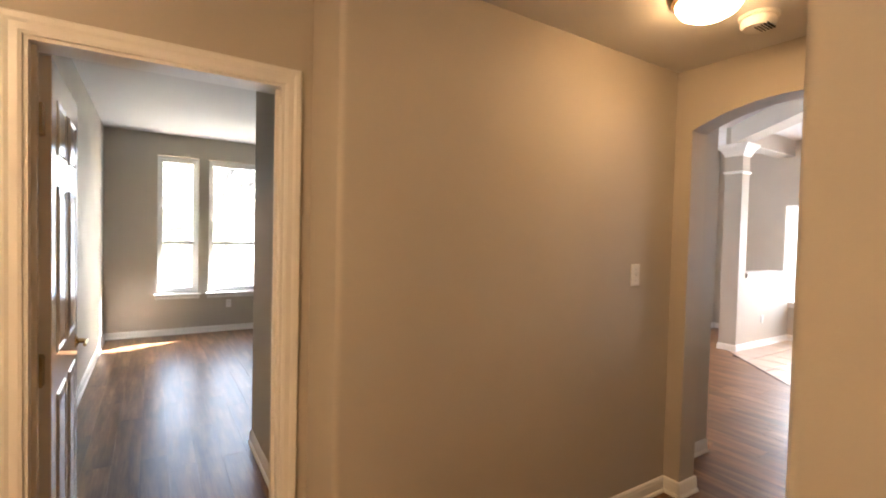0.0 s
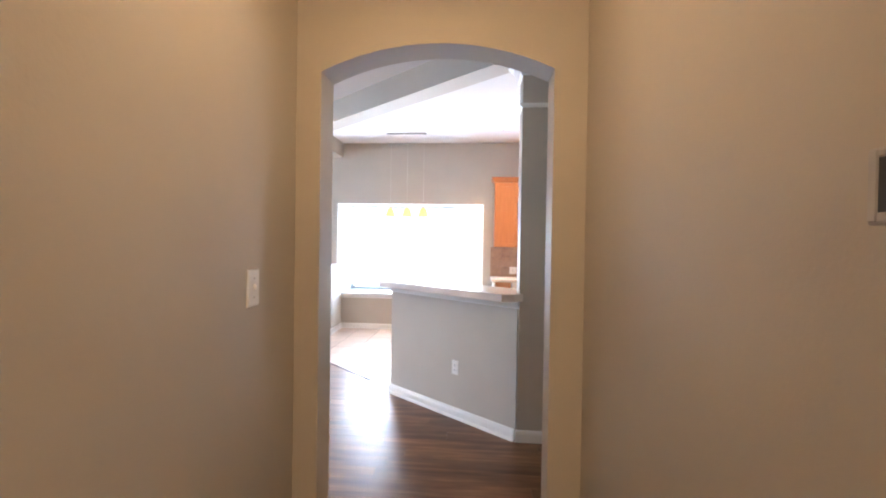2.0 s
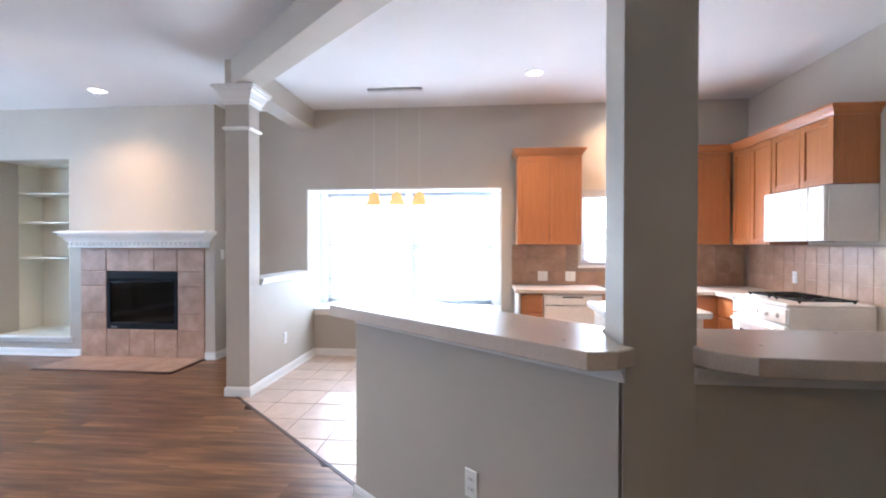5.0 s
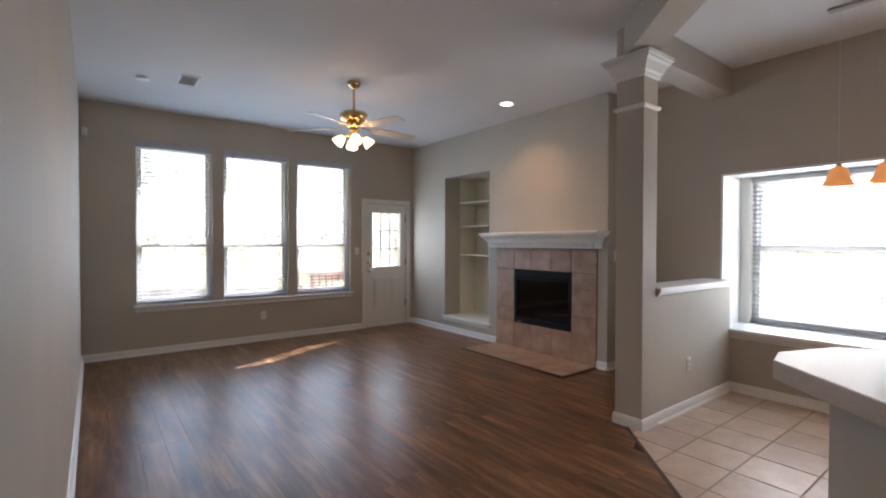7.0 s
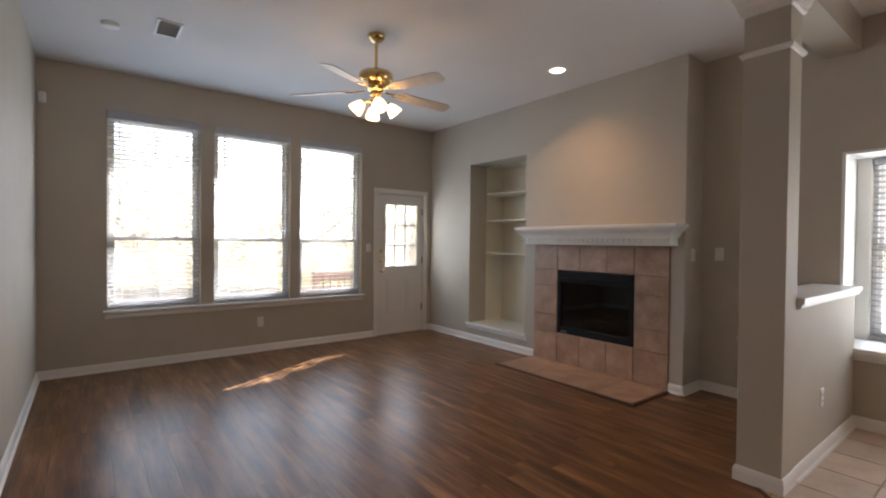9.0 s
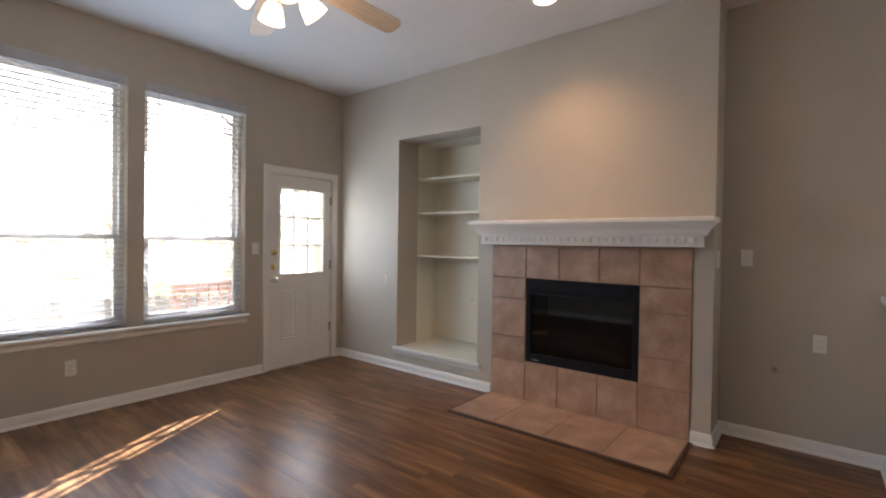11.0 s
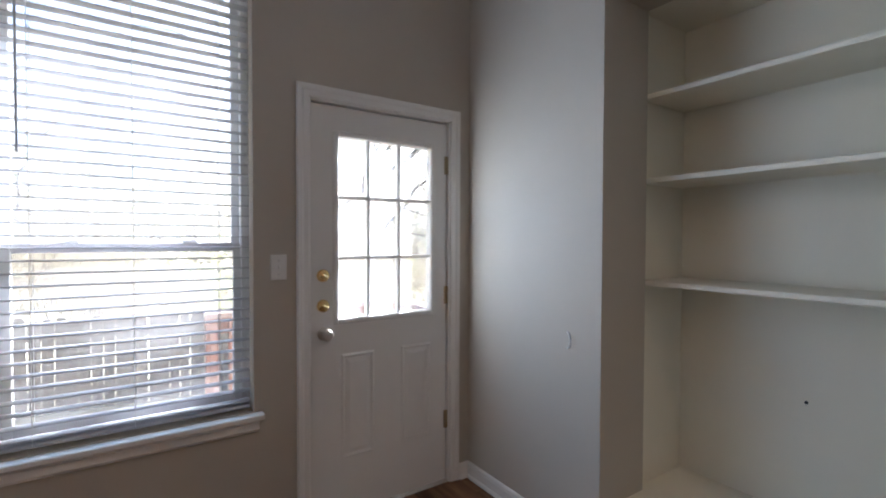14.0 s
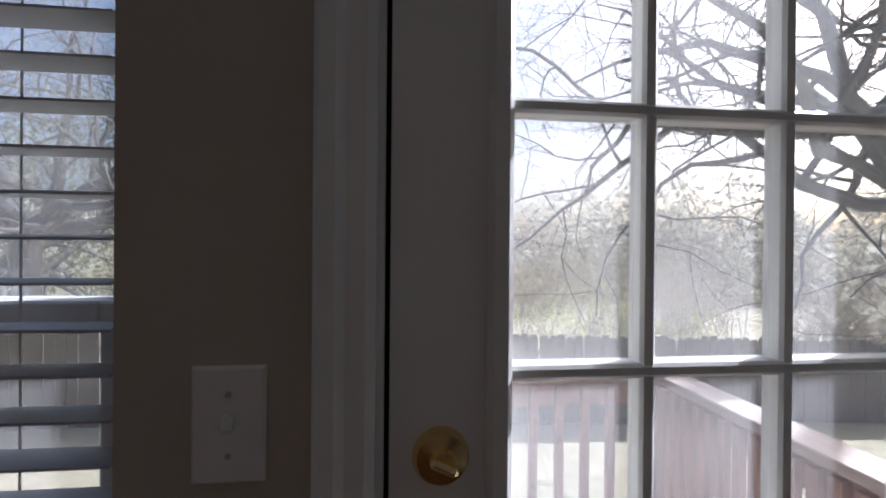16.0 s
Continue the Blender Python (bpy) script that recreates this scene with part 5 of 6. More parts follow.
base_cabinet(0.41, 0.64, 1, "narrow honey maple base cabinet at the counter's end")
part_panel = thing("end_panel", (0, 0, 0), "white painted end panel of the kitchen counter", "panel")
part("board", G().box(XC + 0.01, XE - 0.001, 0.645, 0.668, 0, CZ - 0.041, 0.002), TRIM, part_panel)
dw = thing("dishwasher", (0, 0, 0), "bisque built-in dishwasher with a control strip", "dishwasher")
part("body", G().box(XC + 0.03, XE - 0.02, -0.195, 0.405, 0.02, CZ - 0.043), BISQUE, dw)
part("door", G().box(XC - 0.005, XC + 0.03, -0.19, 0.40, 0.12, 0.735, 0.006), BISQUE, dw)
strip = part("control_panel", G().box(XC - 0.012, XC + 0.03, -0.19, 0.40, 0.742, CZ - 0.046, 0.006), BISQUE, dw)
part("handle_slot", G().box(XC - 0.0145, XC - 0.010, 0.0, 0.21, 0.815, 0.83), DARKHOLE, strip, "dark recessed handle")
base_cabinet(-1.10, -0.20, 2, "honey maple sink base cabinet")
base_cabinet(-1.90, -1.104, 2, "honey maple corner base cabinet")
c = base_cabinet(-0.17, 0.17, 1, "honey maple base cabinet beside the cooker")
turn(c, 7.56)
counter = thing("countertop", (0, 0, 0), "speckled beige laminate kitchen countertop", "countertop")
g = G().box(XC - 0.03, XE - 0.001, -0.28, 0.70, CZ - 0.04, CZ, 0.004).box(XC - 0.03, XE - 0.001, YK + 0.001, -0.86, CZ - 0.04, CZ, 0.004)
g.box(XC - 0.03, XC + 0.07, -0.86, -0.28, CZ - 0.04, CZ, 0.004).box(XE - 0.11, XE - 0.001, -0.86, -0.28, CZ - 0.04, CZ, 0.004)
part("slab", g, COUNTER, counter)
part("slab", G().box(7.385, XC - 0.031, YK + 0.001, -1.29, CZ - 0.04, CZ, 0.004), COUNTER, counter)
sink = thing("kitchen_sink", (XC + 0.30, -0.57, CZ), "stainless steel kitchen sink under the window", "sink")
part("rim", G().box(-0.245, 0.245, -0.30, -0.275, 0.0005, 0.006).box(-0.245, 0.245, 0.275, 0.30, 0.0005, 0.006).box(-0.245, -0.22, -0.275, 0.275, 0.0005, 0.006).box(0.18, 0.245, -0.275, 0.275, 0.0005, 0.006), STEEL, sink)
part("basin", G().loft([[(x, y, z) for x, y in ((-w, -l), (w, -l), (w, l), (-w, l))] for w, l, z in ((0.22, 0.275, 0.0), (0.21, 0.265, -0.14), (0.18, 0.235, -0.16))], None, False).box(-0.18, 0.18, -0.235, 0.235, -0.165, -0.16), STEEL, sink)
fau = thing("kitchen_faucet", (8.30, -0.50, CZ), "chrome kitchen faucet behind the sink", "faucet")
g = G().lathe([(0.028, 0), (0.028, 0.006), (0.016, 0.02), (0.014, 0.10), (0.012, 0.16)])
for k in range(8):
    u, v = math.pi * k / 8 * 0.85, math.pi * (k + 1) / 8 * 0.85
    g.rod((-0.07 + 0.07 * math.cos(u), 0, 0.16 + 0.07 * math.sin(u)), (-0.07 + 0.07 * math.cos(v), 0, 0.16 + 0.07 * math.sin(v)), 0.010)
part("spout", g, STEEL, fau, "", True)
part("lever", G().rod((0, 0, 0.12), (0.0, 0.06, 0.15), 0.006), STEEL, fau, "", True)
# backsplash tiles, under and beside the window
sp = thing("backsplash", (0, 0, 0), "tan stone tile backsplash", "backsplash", "", "structure")
part("grout_bed", G().box(XE - 0.006, XE - 0.0005, YK + 0.001, 0.70, CZ, KWIN[2] - 0.022).box(XE - 0.006, XE - 0.0005, KWIN[1] + 0.031, 0.70, KWIN[2] - 0.02, 1.371).box(XE - 0.006, XE - 0.0005, YK + 0.001, KWIN[0] - 0.031, KWIN[2] - 0.02, 1.371), GROUT, sp)
part("grout_bed", G().box(6.0, XE - 0.007, YK + 0.0005, YK + 0.006, CZ, 1.371), GROUT, sp)
st = 0.152
for iy in range(-13, 5):
    for iz in range(4):
        ya, za = iy * st + 0.07, CZ + 0.002 + iz * st
        yb, zb = min(ya + st, 0.70), min(za + st, 1.37)
        if zb - za < 0.02 or yb - ya < 0.02 or ya < YK + 0.01:
            continue
        if za > 1.0 and ya < KWIN[1] + 0.03 and yb > KWIN[0] - 0.03:
            continue
        part("tile", G().box(XE - 0.010, XE - 0.004, ya + 0.0015, yb - 0.0015, za + 0.0015, zb - 0.0015, 0.0015), SPLASH, sp)
for ix in range(15):
    for iz in range(4):
        xa, za = 6.05 + ix * st, CZ + 0.002 + iz * st
        xb, zb = min(xa + st, XE - 0.012), min(za + st, 1.37)
        if zb - za > 0.02 and xb - xa > 0.02:
            part("tile", G().box(xa + 0.0015, xb - 0.0015, YK + 0.004, YK + 0.010, za + 0.0015, zb - 0.0015, 0.0015), SPLASH, sp)
wall_plate("power_outlet", (7.55, YK + 0.010, 1.06), 180, 0.07, 0.115, "outlet", "white outlet on the backsplash by the cooker")
# cooker with its hob, and microwave above
rg = thing("cooker", (7.0, YK + 0.012, 0), "white freestanding gas cooker with a black oven window", "cooker")
part("body", G().box(-0.38, 0.38, 0.0, 0.62, 0.05, 0.885, 0.004), APPLIANCE, rg)
part("cooktop", G().box(-0.38, 0.38, 0.0, 0.645, 0.886, 0.915, 0.008), APPLIANCE, rg, "white enamel cooktop")
dr = part("oven_door", G().box(-0.375, 0.375, 0.621, 0.655, 0.28, 0.74, 0.008), APPLIANCE, rg)
part("oven_window", G().box(-0.25, 0.25, 0.652, 0.658, 0.40, 0.62, 0.002), OVENGLASS, dr, "black oven glass")
part("handle", G().rod((-0.32, 0.69, 0.705), (0.32, 0.69, 0.705), 0.012).rod((-0.30, 0.65, 0.705), (-0.30, 0.69, 0.705), 0.008).rod((0.30, 0.65, 0.705), (0.30, 0.69, 0.705), 0.008), APPLIANCE, dr, "white bar handle", True)
part("control_strip", G().box(-0.378, 0.378, 0.621, 0.650, 0.755, 0.875, 0.006), APPLIANCE, rg)
part("drawer", G().box(-0.375, 0.375, 0.621, 0.648, 0.06, 0.265, 0.008), APPLIANCE, rg)
for x in (-0.28, -0.14, 0.0, 0.14, 0.28):
    part("knob", G().lathe([(0.020, 0), (0.018, 0.022), (0.010, 0.024)], pose(x, 0.650, 0.815, -90, 0, 0), 16), APPLIANCE, rg, "", True)
for x in (-0.19, 0.19):
    gr = G()
    for y in (0.12, 0.32, 0.52):
        gr.box(x - 0.15, x + 0.15, y - 0.006, y + 0.006, 0.93, 0.942)
    for dx in (-0.14, 0.0, 0.14):
        gr.box(x + dx - 0.006, x + dx + 0.006, 0.10, 0.54, 0.93, 0.942)
    for dx in (-0.14, 0.14):
        for y in (0.12, 0.52):
            gr.box(x + dx - 0.006, x + dx + 0.006, y - 0.006, y + 0.006, 0.914, 0.932)
    part("pan_grate", gr, BLACK, rg, "black iron grate")
mw = thing("microwave", (7.0, YK + 0.001, 1.40), "white over-the-range microwave under a cabinet", "microwave")
part("body", G().box(-0.378, 0.378, 0, 0.36, 0, 0.435, 0.004), APPLIANCE, mw)
dr = part("door", G().box(-0.20, 0.375, 0.361, 0.395, 0.005, 0.43, 0.006), APPLIANCE, mw)
part("window", G().box(-0.13, 0.30, 0.393, 0.398, 0.11, 0.33, 0.002), PANELGREY, dr, "grey mesh window")
part("control_panel", G().box(-0.376, -0.204, 0.361, 0.392, 0.005, 0.43, 0.006), APPLIANCE, mw)
part("vent_grille", G().box(-0.37, 0.37, 0.30, 0.35, -0.006, -0.0005), BLACK, mw, "black underside grille")
# island
isl = thing("kitchen_island", (6.47, -0.42, 0), "white painted kitchen island with a white rounded top", "kitchen island")
part("cabinet", G().box(-0.26, 0.26, -0.08, 0.54, 0.10, 0.859, 0.003), BISQUE, isl)
part("toe_kick", G().box(-0.22, 0.22, -0.05, 0.50, 0, 0.099), UNDER, isl)
part("corner_post", G().box(-0.268, -0.215, 0.49, 0.548, 0.10, 0.858, 0.004), CABWOOD, isl, "honey maple corner post")
pts = []
for cx, cy, a0 in ((0.25, 0.54, 0), (-0.25, 0.54, 90), (-0.25, -0.08, 180), (0.25, -0.08, 270)):
    for k in range(6):
        u = radians(a0 + 18 * k)
        pts.append((cx + 0.06 * math.cos(u), cy + 0.06 * math.sin(u)))
part("top", G().loft([[(x * s, y * s, z) for x, y in pts] for z, s in ((0.861, 0.99), (0.866, 1.0), (0.896, 1.0), (0.901, 0.99))]), APPLIANCE, isl, "white rounded island top")
wall_plate("power_outlet", (6.36, 0.121, 0.55), 180, 0.07, 0.115, "outlet", "white outlet on the island's end")

# ---- outdoors ----
g = G()
xs = [-600, -150, -60, -30, -15, -8, -3, 2, 5, 8, 11, 14, 18, 23, 30, 45, 80, 200, 600]
ys = [-600, -150, -60, -20, -5, 3, 8, 9.5, 11, 13, 15, 17, 20, 24, 30, 40, 60, 120, 300, 700]


def ground_z(x, y):
    out = max(0.0, y - 9.0, x - 9.5)
    return -0.62 - 0.095 * min(out, 7) - 0.03 * min(max(0.0, x - 5.0), 14) * min(1, out / 3) + 0.10 * noise.noise(Vector((x * 0.11, y * 0.11, 0.3))) * min(1, out / 3)


verts = [(x, y, ground_z(x, y)) for y in ys for x in xs]
nx = len(xs)
g.add(verts, [(j * nx + i, j * nx + i + 1, (j + 1) * nx + i + 1, (j + 1) * nx + i) for j in range(len(ys) - 1) for i in range(nx - 1)])
structure("ground", g, GRASS, "dry tan winter lawn", "ground", True)
g = G().box(-2.0, XE + 0.4, -2.1, YB + 0.16, -0.7, -0.302)
structure("foundation", g, plain("concrete", (0.33, 0.32, 0.30), 0.9), "grey concrete house slab", "foundation")

# deck and railing
DX0, DX1, DY1 = 6.7, 8.6, 9.9
deck = thing("deck", (0, 0, -0.14), "red-brown stained wooden deck", "deck", "", "structure")
me = G().box(DX0, DX1, -0.068, 0.068, -0.038, 0, 0.003).mesh("plank", DECKW)
for i in range(11):
    part("plank", me, DECKW, deck, at=pose(0, YB + 0.25 + i * 0.146, 0))
part("joist", G().box(DX0, DX1, YB + 0.2, DY1 - 0.05, -0.25, -0.04), DECKW, deck)
part("post", G().box(DX0 + 0.05, DX0 + 0.15, DY1 - 0.2, DY1 - 0.1, -0.7, -0.04), DECKW, deck)
part("post", G().box(DX1 - 0.15, DX1 - 0.05, DY1 - 0.2, DY1 - 0.1, -0.7, -0.04), DECKW, deck)


def railing(a, b, label, gap=0.125):
    """A railing from a to b (x, y) on the deck."""
    a, b = Vector(a), Vector(b)
    L = (b - a).length
    r = thing("deck_railing", pose(a.x, a.y, -0.14, 0, 0, math.degrees(math.atan2((b - a).y, (b - a).x))), label, "railing", "deck railings")
    part("top_rail", G().box(-0.05, L + 0.05, -0.075, 0.075, 0.925, 0.965, 0.005), DECKCAP, r, "flat cap board, paled to look sunlit")
    part("upper_rail", G().box(0, L, -0.02, 0.02, 0.80, 0.924, 0.003), DECKW, r)
    part("lower_rail", G().box(0, L, -0.02, 0.02, 0.08, 0.17, 0.003), DECKW, r)
    me = G().box(-0.02, 0.02, -0.055, -0.021, 0.06, 0.90, 0.003).mesh("baluster", DECKW)
    n = int(L / gap)
    for i in range(n + 1):
        part("baluster", me, DECKW, r, at=pose(i * L / n, 0, 0))
    for x in (0.0, L):
        part("post", G().box(x - 0.045, x + 0.045, -0.045, 0.045, 0.0, 0.92, 0.004), DECKW, r)
    return r


railing((6.9, 9.75), (8.47, 9.75), "red-brown stained wooden deck railing along the yard")
railing((8.48, 9.70), (8.48, 8.45), "red-brown stained deck railing at the deck's end", 0.075)

# picket fence across the yard
fence = thing("fence", (0, 0, 0), "weathered grey wooden picket fence", "fence", "", "structure")
fr = random.Random(11)
fy = 14.4
pm = G().prism([(-0.068, 0), (0.068, 0), (0.068, 1.42), (0.04, 1.47), (-0.04, 1.47), (-0.068, 1.42)], -0.01, 0.01).mesh("picket", FENCEW)
x = -4.0
while x < 24.0:
    z = ground_z(x, fy) - 0.1
    if x < 21.5:
        part("picket", pm, FENCEW, fence, at=pose(x, fy + fr.uniform(-0.006, 0.006), z + fr.uniform(-0.03, 0.03), 90, fr.uniform(-0.8, 0.8), 0))
    x += 0.142
for dz in (0.30, 1.10):
    g = G()
    for i in range(13):
        xa, xb = -4 + 1.96 * i, -4 + 1.96 * (i + 1)
        za, zb = ground_z(xa, fy) + dz, ground_z(xb, fy) + dz
        g.loft([[(xx, fy + 0.012, zz - 0.045), (xx, fy + 0.05, zz - 0.045), (xx, fy + 0.05, zz + 0.045), (xx, fy + 0.012, zz + 0.045)] for xx, zz in ((xa, za), (xb, zb))])
    part("fence_rail", g, FENCEW, fence)
fence2 = thing("fence", (0, 0, 0), "weathered grey wooden picket fence at the yard's side", "fence", "", "structure")
y = fy
while y > 7.0:
    z = ground_z(21.5, y) - 0.06
    part("picket", pm, FENCEW, fence2, at=pose(21.5, y, z + fr.uniform(-0.03, 0.03), 90, 0, 90))
    y -= 0.142


# ---- trees ----
def tube(g, pts, radii, seg=6):
    rings = []
    for i, p in enumerate(pts):
        d = (pts[min(i + 1, len(pts) - 1)] - pts[max(i - 1, 0)]).normalized()
        q = d.to_track_quat("Z", "Y")
        rings.append([tuple(p + q @ Vector((radii[i] * math.cos(2 * math.pi * k / seg), radii[i] * math.sin(2 * math.pi * k / seg), 0))) for k in range(seg)])
    g.loft(rings)


def grow(g, leaves, p, d, r, length, depth, rnd, droop=0.0, gnarl=0.5, leaf_p=0.5, low=(-99, -99)):
    """A crooked limb with its side limbs."""
    n = 9 if depth > 2 else 6 if depth > 1 else 4
    pts, rad = [p.copy()], [r]
    for i in range(n):
        d = (d + Vector((rnd.uniform(-1, 1), rnd.uniform(-1, 1), rnd.uniform(-0.9, 0.9) - droop)) * gnarl * (0.62 if depth > 0 else 0.8)).normalized()
        if p.x + d.x * length / n < low[0]:   # limbs stay clear of the house
            d.x = abs(d.x)
        if p.y + d.y * length / n < low[1]:
            d.y = abs(d.y)
        p = p + d * (length / n)
        pts.append(p.copy())
        rad.append(max(0.002, r * (1 - 0.84 * (i + 1) / n)))
    tube(g, pts, rad, 8 if r > 0.06 else 5 if r > 0.015 else 3)
    if depth <= 0:
        for q in pts[1:]:
            if rnd.random() < leaf_p:
                leaves.append((q + Vector((rnd.uniform(-1, 1), rnd.uniform(-1, 1), rnd.uniform(-1, 1))) * 0.12))
        return
    kids = {4: 5, 3: 5, 2: 5, 1: 5}.get(depth, 4)
    for k in range(kids):
        i = 2 + int((n - 1) * (k + rnd.random() * 0.6) / kids) if n > 3 else 1
        i = min(i, n)
        side = Vector((rnd.uniform(-1, 1), rnd.uniform(-1, 1), rnd.uniform(-0.7, 0.9)))
        side = (side - d * side.dot(d)).normalized()
        nd = (d * rnd.uniform(0.35, 0.8) + side).normalized()
        grow(g, leaves, pts[i], nd, rad[i] * rnd.uniform(0.55, 0.8), length * rnd.uniform(0.5, 0.72), depth - 1, rnd, droop * 1.2, gnarl, leaf_p, low)


def leaf_cloud(points, rnd, per, spread, size):
    g = G()
    for p in points:
        for _ in range(per):
            c = p + Vector((rnd.gauss(0, spread), rnd.gauss(0, spread), rnd.gauss(0, spread)))
            a = Vector((rnd.uniform(-1, 1), rnd.uniform(-1, 1), rnd.uniform(-1, 1))).normalized()
            b = a.cross(Vector((rnd.uniform(-1, 1), rnd.uniform(-1, 1), rnd.uniform(-1, 1)))).normalized()
            s = size * rnd.uniform(0.6, 1.3)
            g.add([c - a * s, c + b * s * 0.45, c + a * s, c - b * s * 0.45], [(0, 1, 2, 3)])
    return g


def tree(name, at, seed, trunk_r, trunk_h, limbs, limb_len, depth, label, leaf_p=0.35, per=3, droop=0.12, leaf_mat=None, bark=None, size=0.05, dirs=None, gnarl=0.62, stout=()):
    rnd = random.Random(seed)
    t = thing(name, at, label, "tree", "yard trees")
    g, lim, leaves = G(), G(), []
    low = (-99, 10.6 - at[1]) if at[1] > 10 else (11.2 - at[0], -99)
    top = Vector((rnd.uniform(-0.15, 0.15), rnd.uniform(-0.15, 0.15), trunk_h))
    tube(g, [Vector((0, 0, -0.2)), Vector((0.02, 0, 0.3)), top * 0.5, top], [trunk_r * 1.5, trunk_r * 1.12, trunk_r * 0.95, trunk_r * 0.85], 12)
    for k in range(limbs):
        u = 2 * math.pi * (k + rnd.random() * 0.5) / limbs
        d = Vector(dirs[k]).normalized() if dirs and k < len(dirs) else Vector((math.cos(u), math.sin(u), rnd.uniform(0.35, 0.9))).normalized()
        grow(lim, leaves, top * rnd.uniform(0.85, 1.0), d, trunk_r * (stout[k] if k < len(stout) else rnd.uniform(0.5, 0.7)), limb_len * rnd.uniform(0.8, 1.15), depth, rnd, droop, gnarl, leaf_p, low)
    part("trunk", g, bark or BARK, t, "dark furrowed bark", True)
    part("limbs", lim, bark or BARK, t, "crooked branching limbs", True)
    if leaves and per:
        part("crown", leaf_cloud(leaves, rnd, per, 0.14, size), leaf_mat or LEAF, t, "sparse small leaves")
    return t


tree("oak_tree", (13.5, 12.3, ground_z(13.5, 12.3)), 4, 0.34, 3.7, 8, 6.4, 4, "large bare spreading oak with crooked limbs", 0.0, 0, 0.0, dirs=[(-1, -0.3, 0.5), (-0.85, -0.4, 0.28), (-1, -0.1, 0.30), (-0.95, 0.15, 0.62), (-0.9, 0.0, 0.45), (-0.6, 0.7, 0.5), (0.9, 0.3, 0.2), (0.6, -0.5, 0.3)], gnarl=0.75, stout=(0.3, 0.28, 0.62, 0.26, 0.34, 0.3, 0.5, 0.4))
tree("oak_tree", (1.2, 15.8, ground_z(1.2, 15.8)), 12, 0.24, 3.0, 7, 5.0, 4, "spreading oak with a thin leafy crown behind the fence", 0.12, 4, 0.0, None, None, 0.028, [(1, -0.25, 0.35), (1, 0.2, 0.6), (0.8, -0.3, 0.8), (0.9, 0.1, 0.2), (-0.8, 0.3, 0.5), (-0.3, 0.9, 0.5), (0.5, 0.8, 0.7)], 0.75, (0.45, 0.5, 0.4, 0.4))
tree("oak_tree", (-0.5, 17.5, ground_z(-0.5, 17.5)), 21, 0.22, 2.2, 5, 3.2, 3, "leafy oak at the yard's end", 0.35, 5, 0.1, None, None, 0.07)
tree("oak_tree", (15.5, 5.0, ground_z(15.5, 5.0)), 15, 0.22, 2.0, 5, 2.8, 3, "leafy oak beside the house", 0.6, 6, 0.1, None, None, 0.07)
tree("small_tree", (7.2, 17.2, ground_z(7.2, 17.2)), 31, 0.06, 0.9, 4, 1.2, 3, "small pale leafless tree", 0.0, 0, -0.1, None, TWIG)
tree("small_tree", (5.6, 17.6, ground_z(5.6, 17.6)), 33, 0.06, 0.7, 4, 1.2, 3, "small pale leafless tree", 0.0, 0, -0.1, None, TWIG)


def shrubs(name, spots, seed, mat, label, size=0.045, per=60, rad=0.5):
    rnd = random.Random(seed)
    pts = []
    for x, y, r, h in spots:
        z = ground_z(x, y)
        for _ in range(int(per * r)):
            u, v = rnd.uniform(0, 2 * math.pi), rnd.random() ** 0.6
            pts.append(Vector((x + r * v * math.cos(u), y + r * v * math.sin(u) * 0.7, z + h * rnd.random() ** 0.8 * (1.15 - 0.6 * v))))
    return tagged(part(name, leaf_cloud(pts, rnd, 3, 0.07, size), mat, None), label, "shrub", "", "stuff")


sr = random.Random(77)
shrubs("shrubs", [(sr.uniform(-6, 22), sr.uniform(20, 27), sr.uniform(0.6, 1.5), sr.uniform(1.4, 3.6)) for _ in range(20)] + [(12.6, 19.6, 1.3, 2.7), (11.7, 20.3, 1.0, 2.2), (15.6, 19.2, 0.9, 1.7), (8.6, 19.8, 1.0, 2.4), (11.0, 17.4, 1.0, 2.3), (12.5, 17.8, 1.1, 2.1), (9.8, 18.0, 0.8, 1.7)], 2, BUSH, "yellow-green leafy shrubs beyond the fence", 0.045, 110)


def brush(name, spots, seed, label):
    """Thickets of thin leafless stems."""
    rnd = random.Random(seed)
    g = G()
    for x, y, r, h in spots:
        for _ in range(int(34 * r)):
            u, v = rnd.uniform(0, 2 * math.pi), rnd.random() ** 0.5
            p = Vector((x + r * v * math.cos(u), y + r * v * math.sin(u), 0))
            p.z = ground_z(p.x, p.y) - 0.05
            grow(g, [], p, Vector((rnd.gauss(0, 0.25), rnd.gauss(0, 0.25), 1)).normalized(), rnd.uniform(0.012, 0.022), h * rnd.uniform(0.5, 1.0), 2, rnd, -0.1, 0.5, 0)
    return tagged(part(name, g, BRUSH, None), label, "brush", "", "stuff")


brush("brush", [(sr.uniform(-5, 22), sr.uniform(19.5, 29), sr.uniform(0.7, 1.5), sr.uniform(1.6, 3.6)) for _ in range(26)], 6, "pale dry leafless brush beyond the fence")
shrubs("far_woods", [(sr.uniform(-40, 50), sr.uniform(34, 60), sr.uniform(2, 5), sr.uniform(4, 9)) for _ in range(70)], 3, leafy("far_foliage", (0.40, 0.38, 0.31), (0.58, 0.55, 0.45)), "grey-brown winter woods far behind the yard", 0.22, 110)
shrubs("side_woods", [(sr.uniform(26, 48), sr.uniform(-20, 25), sr.uniform(2.5, 5), sr.uniform(3, 6)) for _ in range(30)], 8, bpy.data.materials["far_foliage"], "grey-brown winter woods beside the yard", 0.4, 45)

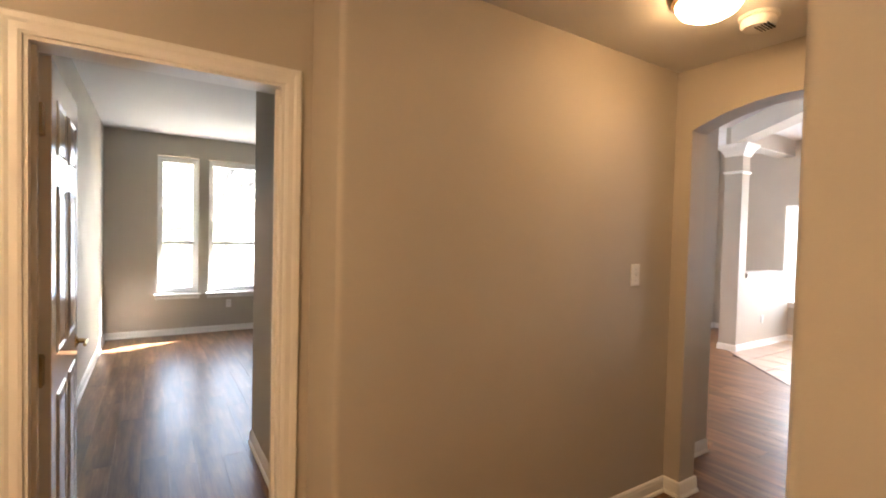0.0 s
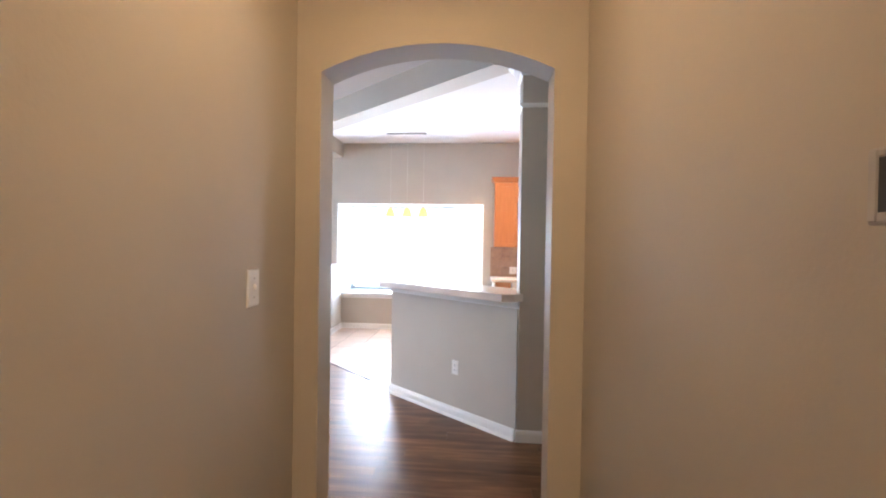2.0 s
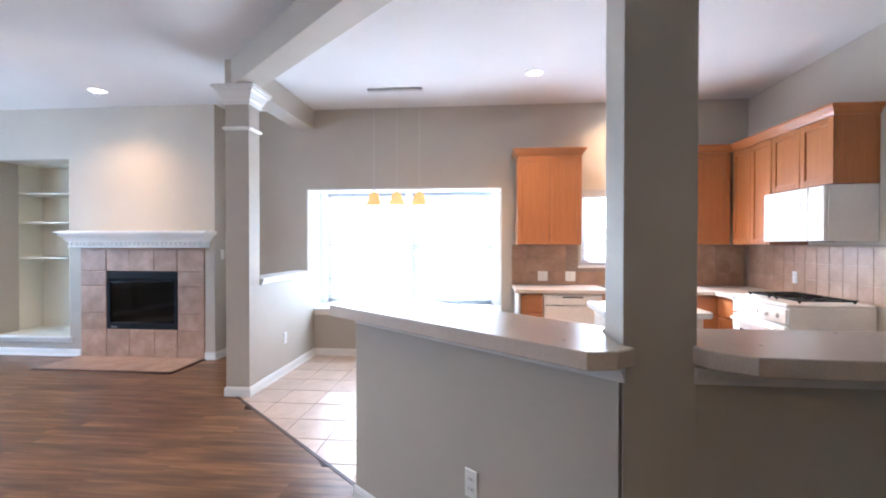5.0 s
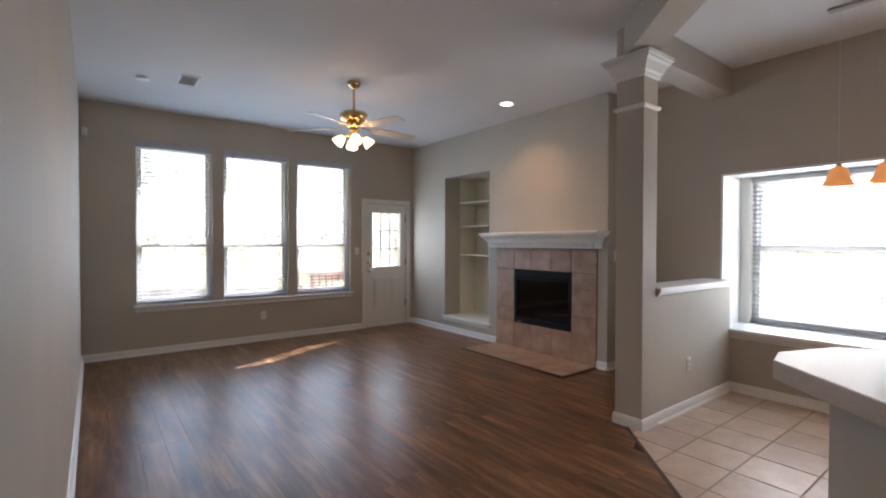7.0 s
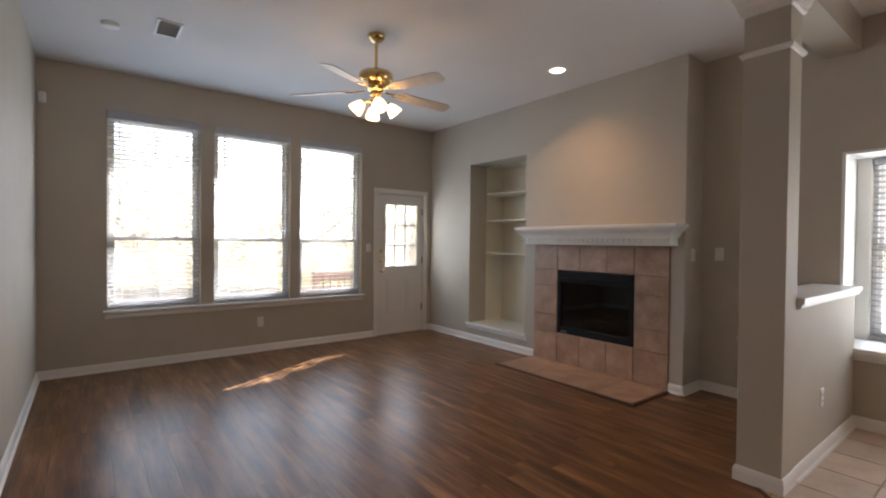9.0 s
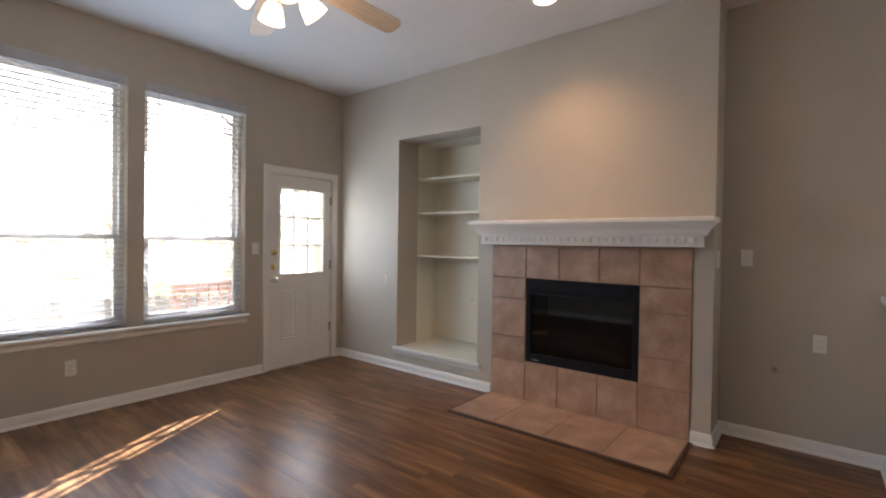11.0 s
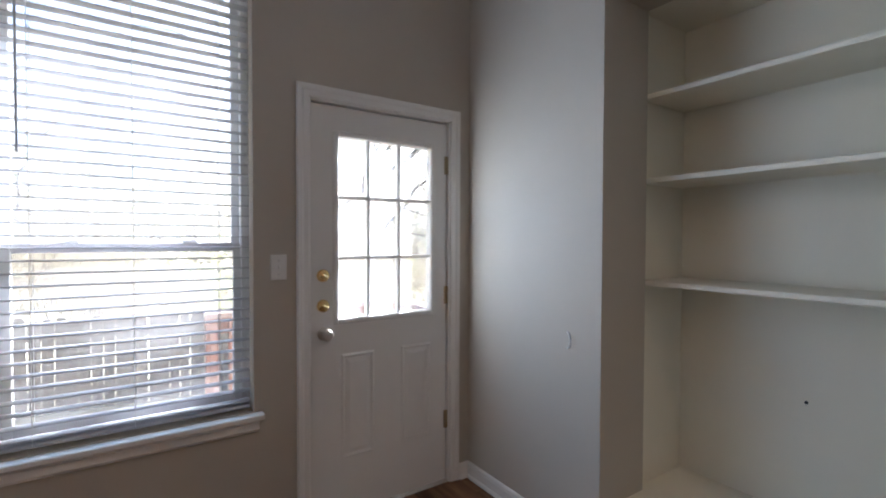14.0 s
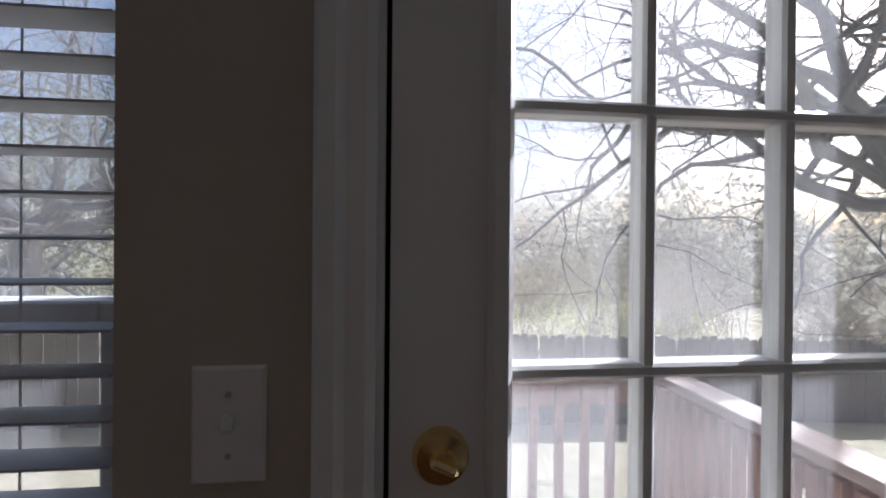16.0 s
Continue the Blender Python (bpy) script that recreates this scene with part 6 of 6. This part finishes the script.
# ---- floors ----
floor = thing("floor", (0, 0, 0), "dark reddish brown wood-look laminate plank floor", "floor", "", "structure")
PW, PL = 0.148, 1.21
slope = (DIAG1.y - DIAG0.y) / (DIAG1.x - DIAG0.x)


def low(x):
    """Lowest y of the wood floor at x: the diagonal edge of the tile."""
    if x <= DIAG0.x:
        return -9.0
    return DIAG0.y + (x - DIAG0.x) * slope if x < DIAG1.x else DIAG1.y


joined = G()
x = -1.8
fl = random.Random(3)
count = 0
while x < XE:
    x1 = min(x + PW, XE)
    y = -2.0 - fl.uniform(0, PL)
    while y < YB + 0.16:
        y1 = y + PL
        la, lb = low(x), low(x1)
        ya, yb, ye = max(y, la, YK), max(y, lb, YK), min(y1, YB + 0.02)
        outside = (x1 < -0.36 and y > YD) or (1.2 < x and x1 < XA0 and y1 < 0.3)
        if ye - max(ya, yb) > 0.02 and not outside:
            office = x1 < XL and y > YD + 0.1
            c = 0.00015
            top = [(x + c, ya + c), (x1 - c, yb + c), (x1 - c, ye - c), (x + c, ye - c)]
            e = 0.0005
            bev = [(x + c + e, ya + c + e), (x1 - c - e, yb + c + e), (x1 - c - e, ye - c - e), (x + c + e, ye - c - e)]
            gg = joined if office or count >= 290 or x < 0.2 else G()
            gg.loft([[(p, q, -0.008) for p, q in top], [(p, q, -0.0005) for p, q in top], [(p, q, 0.0) for p, q in bev]])
            if gg is not joined:
                part("plank", gg, WOOD, floor)
                count += 1
        y = y1
    x = x1
tagged(part("planks", joined, WOOD, floor), "", "", "", "stuff")
structure("subfloor", G().box(-1.95, XE, -2.1, YB + 0.16, -0.3, -0.008), UNDER, "dark underlay below the floor", "floor")
g = G()
dd = (DIAG1 - DIAG0).normalized()
b = DIAG1
nn = Vector((-dd.y, dd.x)) * 0.012
g.prism([tuple(DIAG0 - nn), tuple(b - nn), tuple(b + nn), tuple(DIAG0 + nn)], 0.0, 0.004)
structure("transition_strip", g, TRANSITION, "dark strip between wood and tile floor", "trim")

tfloor = thing("tile_floor", (0, 0, 0), "beige square ceramic tile floor with dark grout", "floor", "", "structure")
part("grout_bed", G().prism([(4.36, YK), (XE, YK), (XE, DIAG1.y - 0.01), (DIAG1.x, DIAG1.y - 0.01), (DIAG0.x, DIAG0.y)], -0.0079, -0.003), GROUT, tfloor, "brown grout")
TP = 0.346


def clip(poly, n, d):
    """The part of a polygon on which n . p <= d."""
    out = []
    for p, q in zip(poly, poly[1:] + poly[:1]):
        sp_, sq = n.dot(p) - d, n.dot(q) - d
        if sp_ <= 0:
            out.append(p)
        if sp_ * sq < 0:
            out.append(p + (q - p) * (sp_ / (sp_ - sq)))
    return out


dn = Vector((-dd.y, dd.x))
gp = 0.004
for ix in range(-6, 7):
    for iy in range(-13, 4):
        x0, y0 = 6.335 + ix * TP, 2.47 + iy * TP
        poly = [Vector((x0 + gp, y0 + gp)), Vector((x0 + TP - gp, y0 + gp)), Vector((x0 + TP - gp, y0 + TP - gp)), Vector((x0 + gp, y0 + TP - gp))]
        for nrm, dist in ((dn, dn.dot(DIAG0) - 0.008), (Vector((0, 1)), DIAG1.y - 0.012), (Vector((1, 0)), XE - 0.002), (Vector((-1, 0)), -4.37), (Vector((0, -1)), -YK - 0.002)):
            if poly:
                poly = clip(poly, nrm, dist)
        if len(poly) < 3:
            continue
        c = sum(poly, Vector((0, 0))) / len(poly)
        z = fl.uniform(-0.0004, 0.0004)
        part("tile", G().loft([[(p.x, p.y, -0.006) for p in poly], [(p.x, p.y, -0.0015 + z) for p in poly], [(*(p + (c - p).normalized() * 0.004), 0.0008 + z) for p in poly]]), FLOORTILE, tfloor)
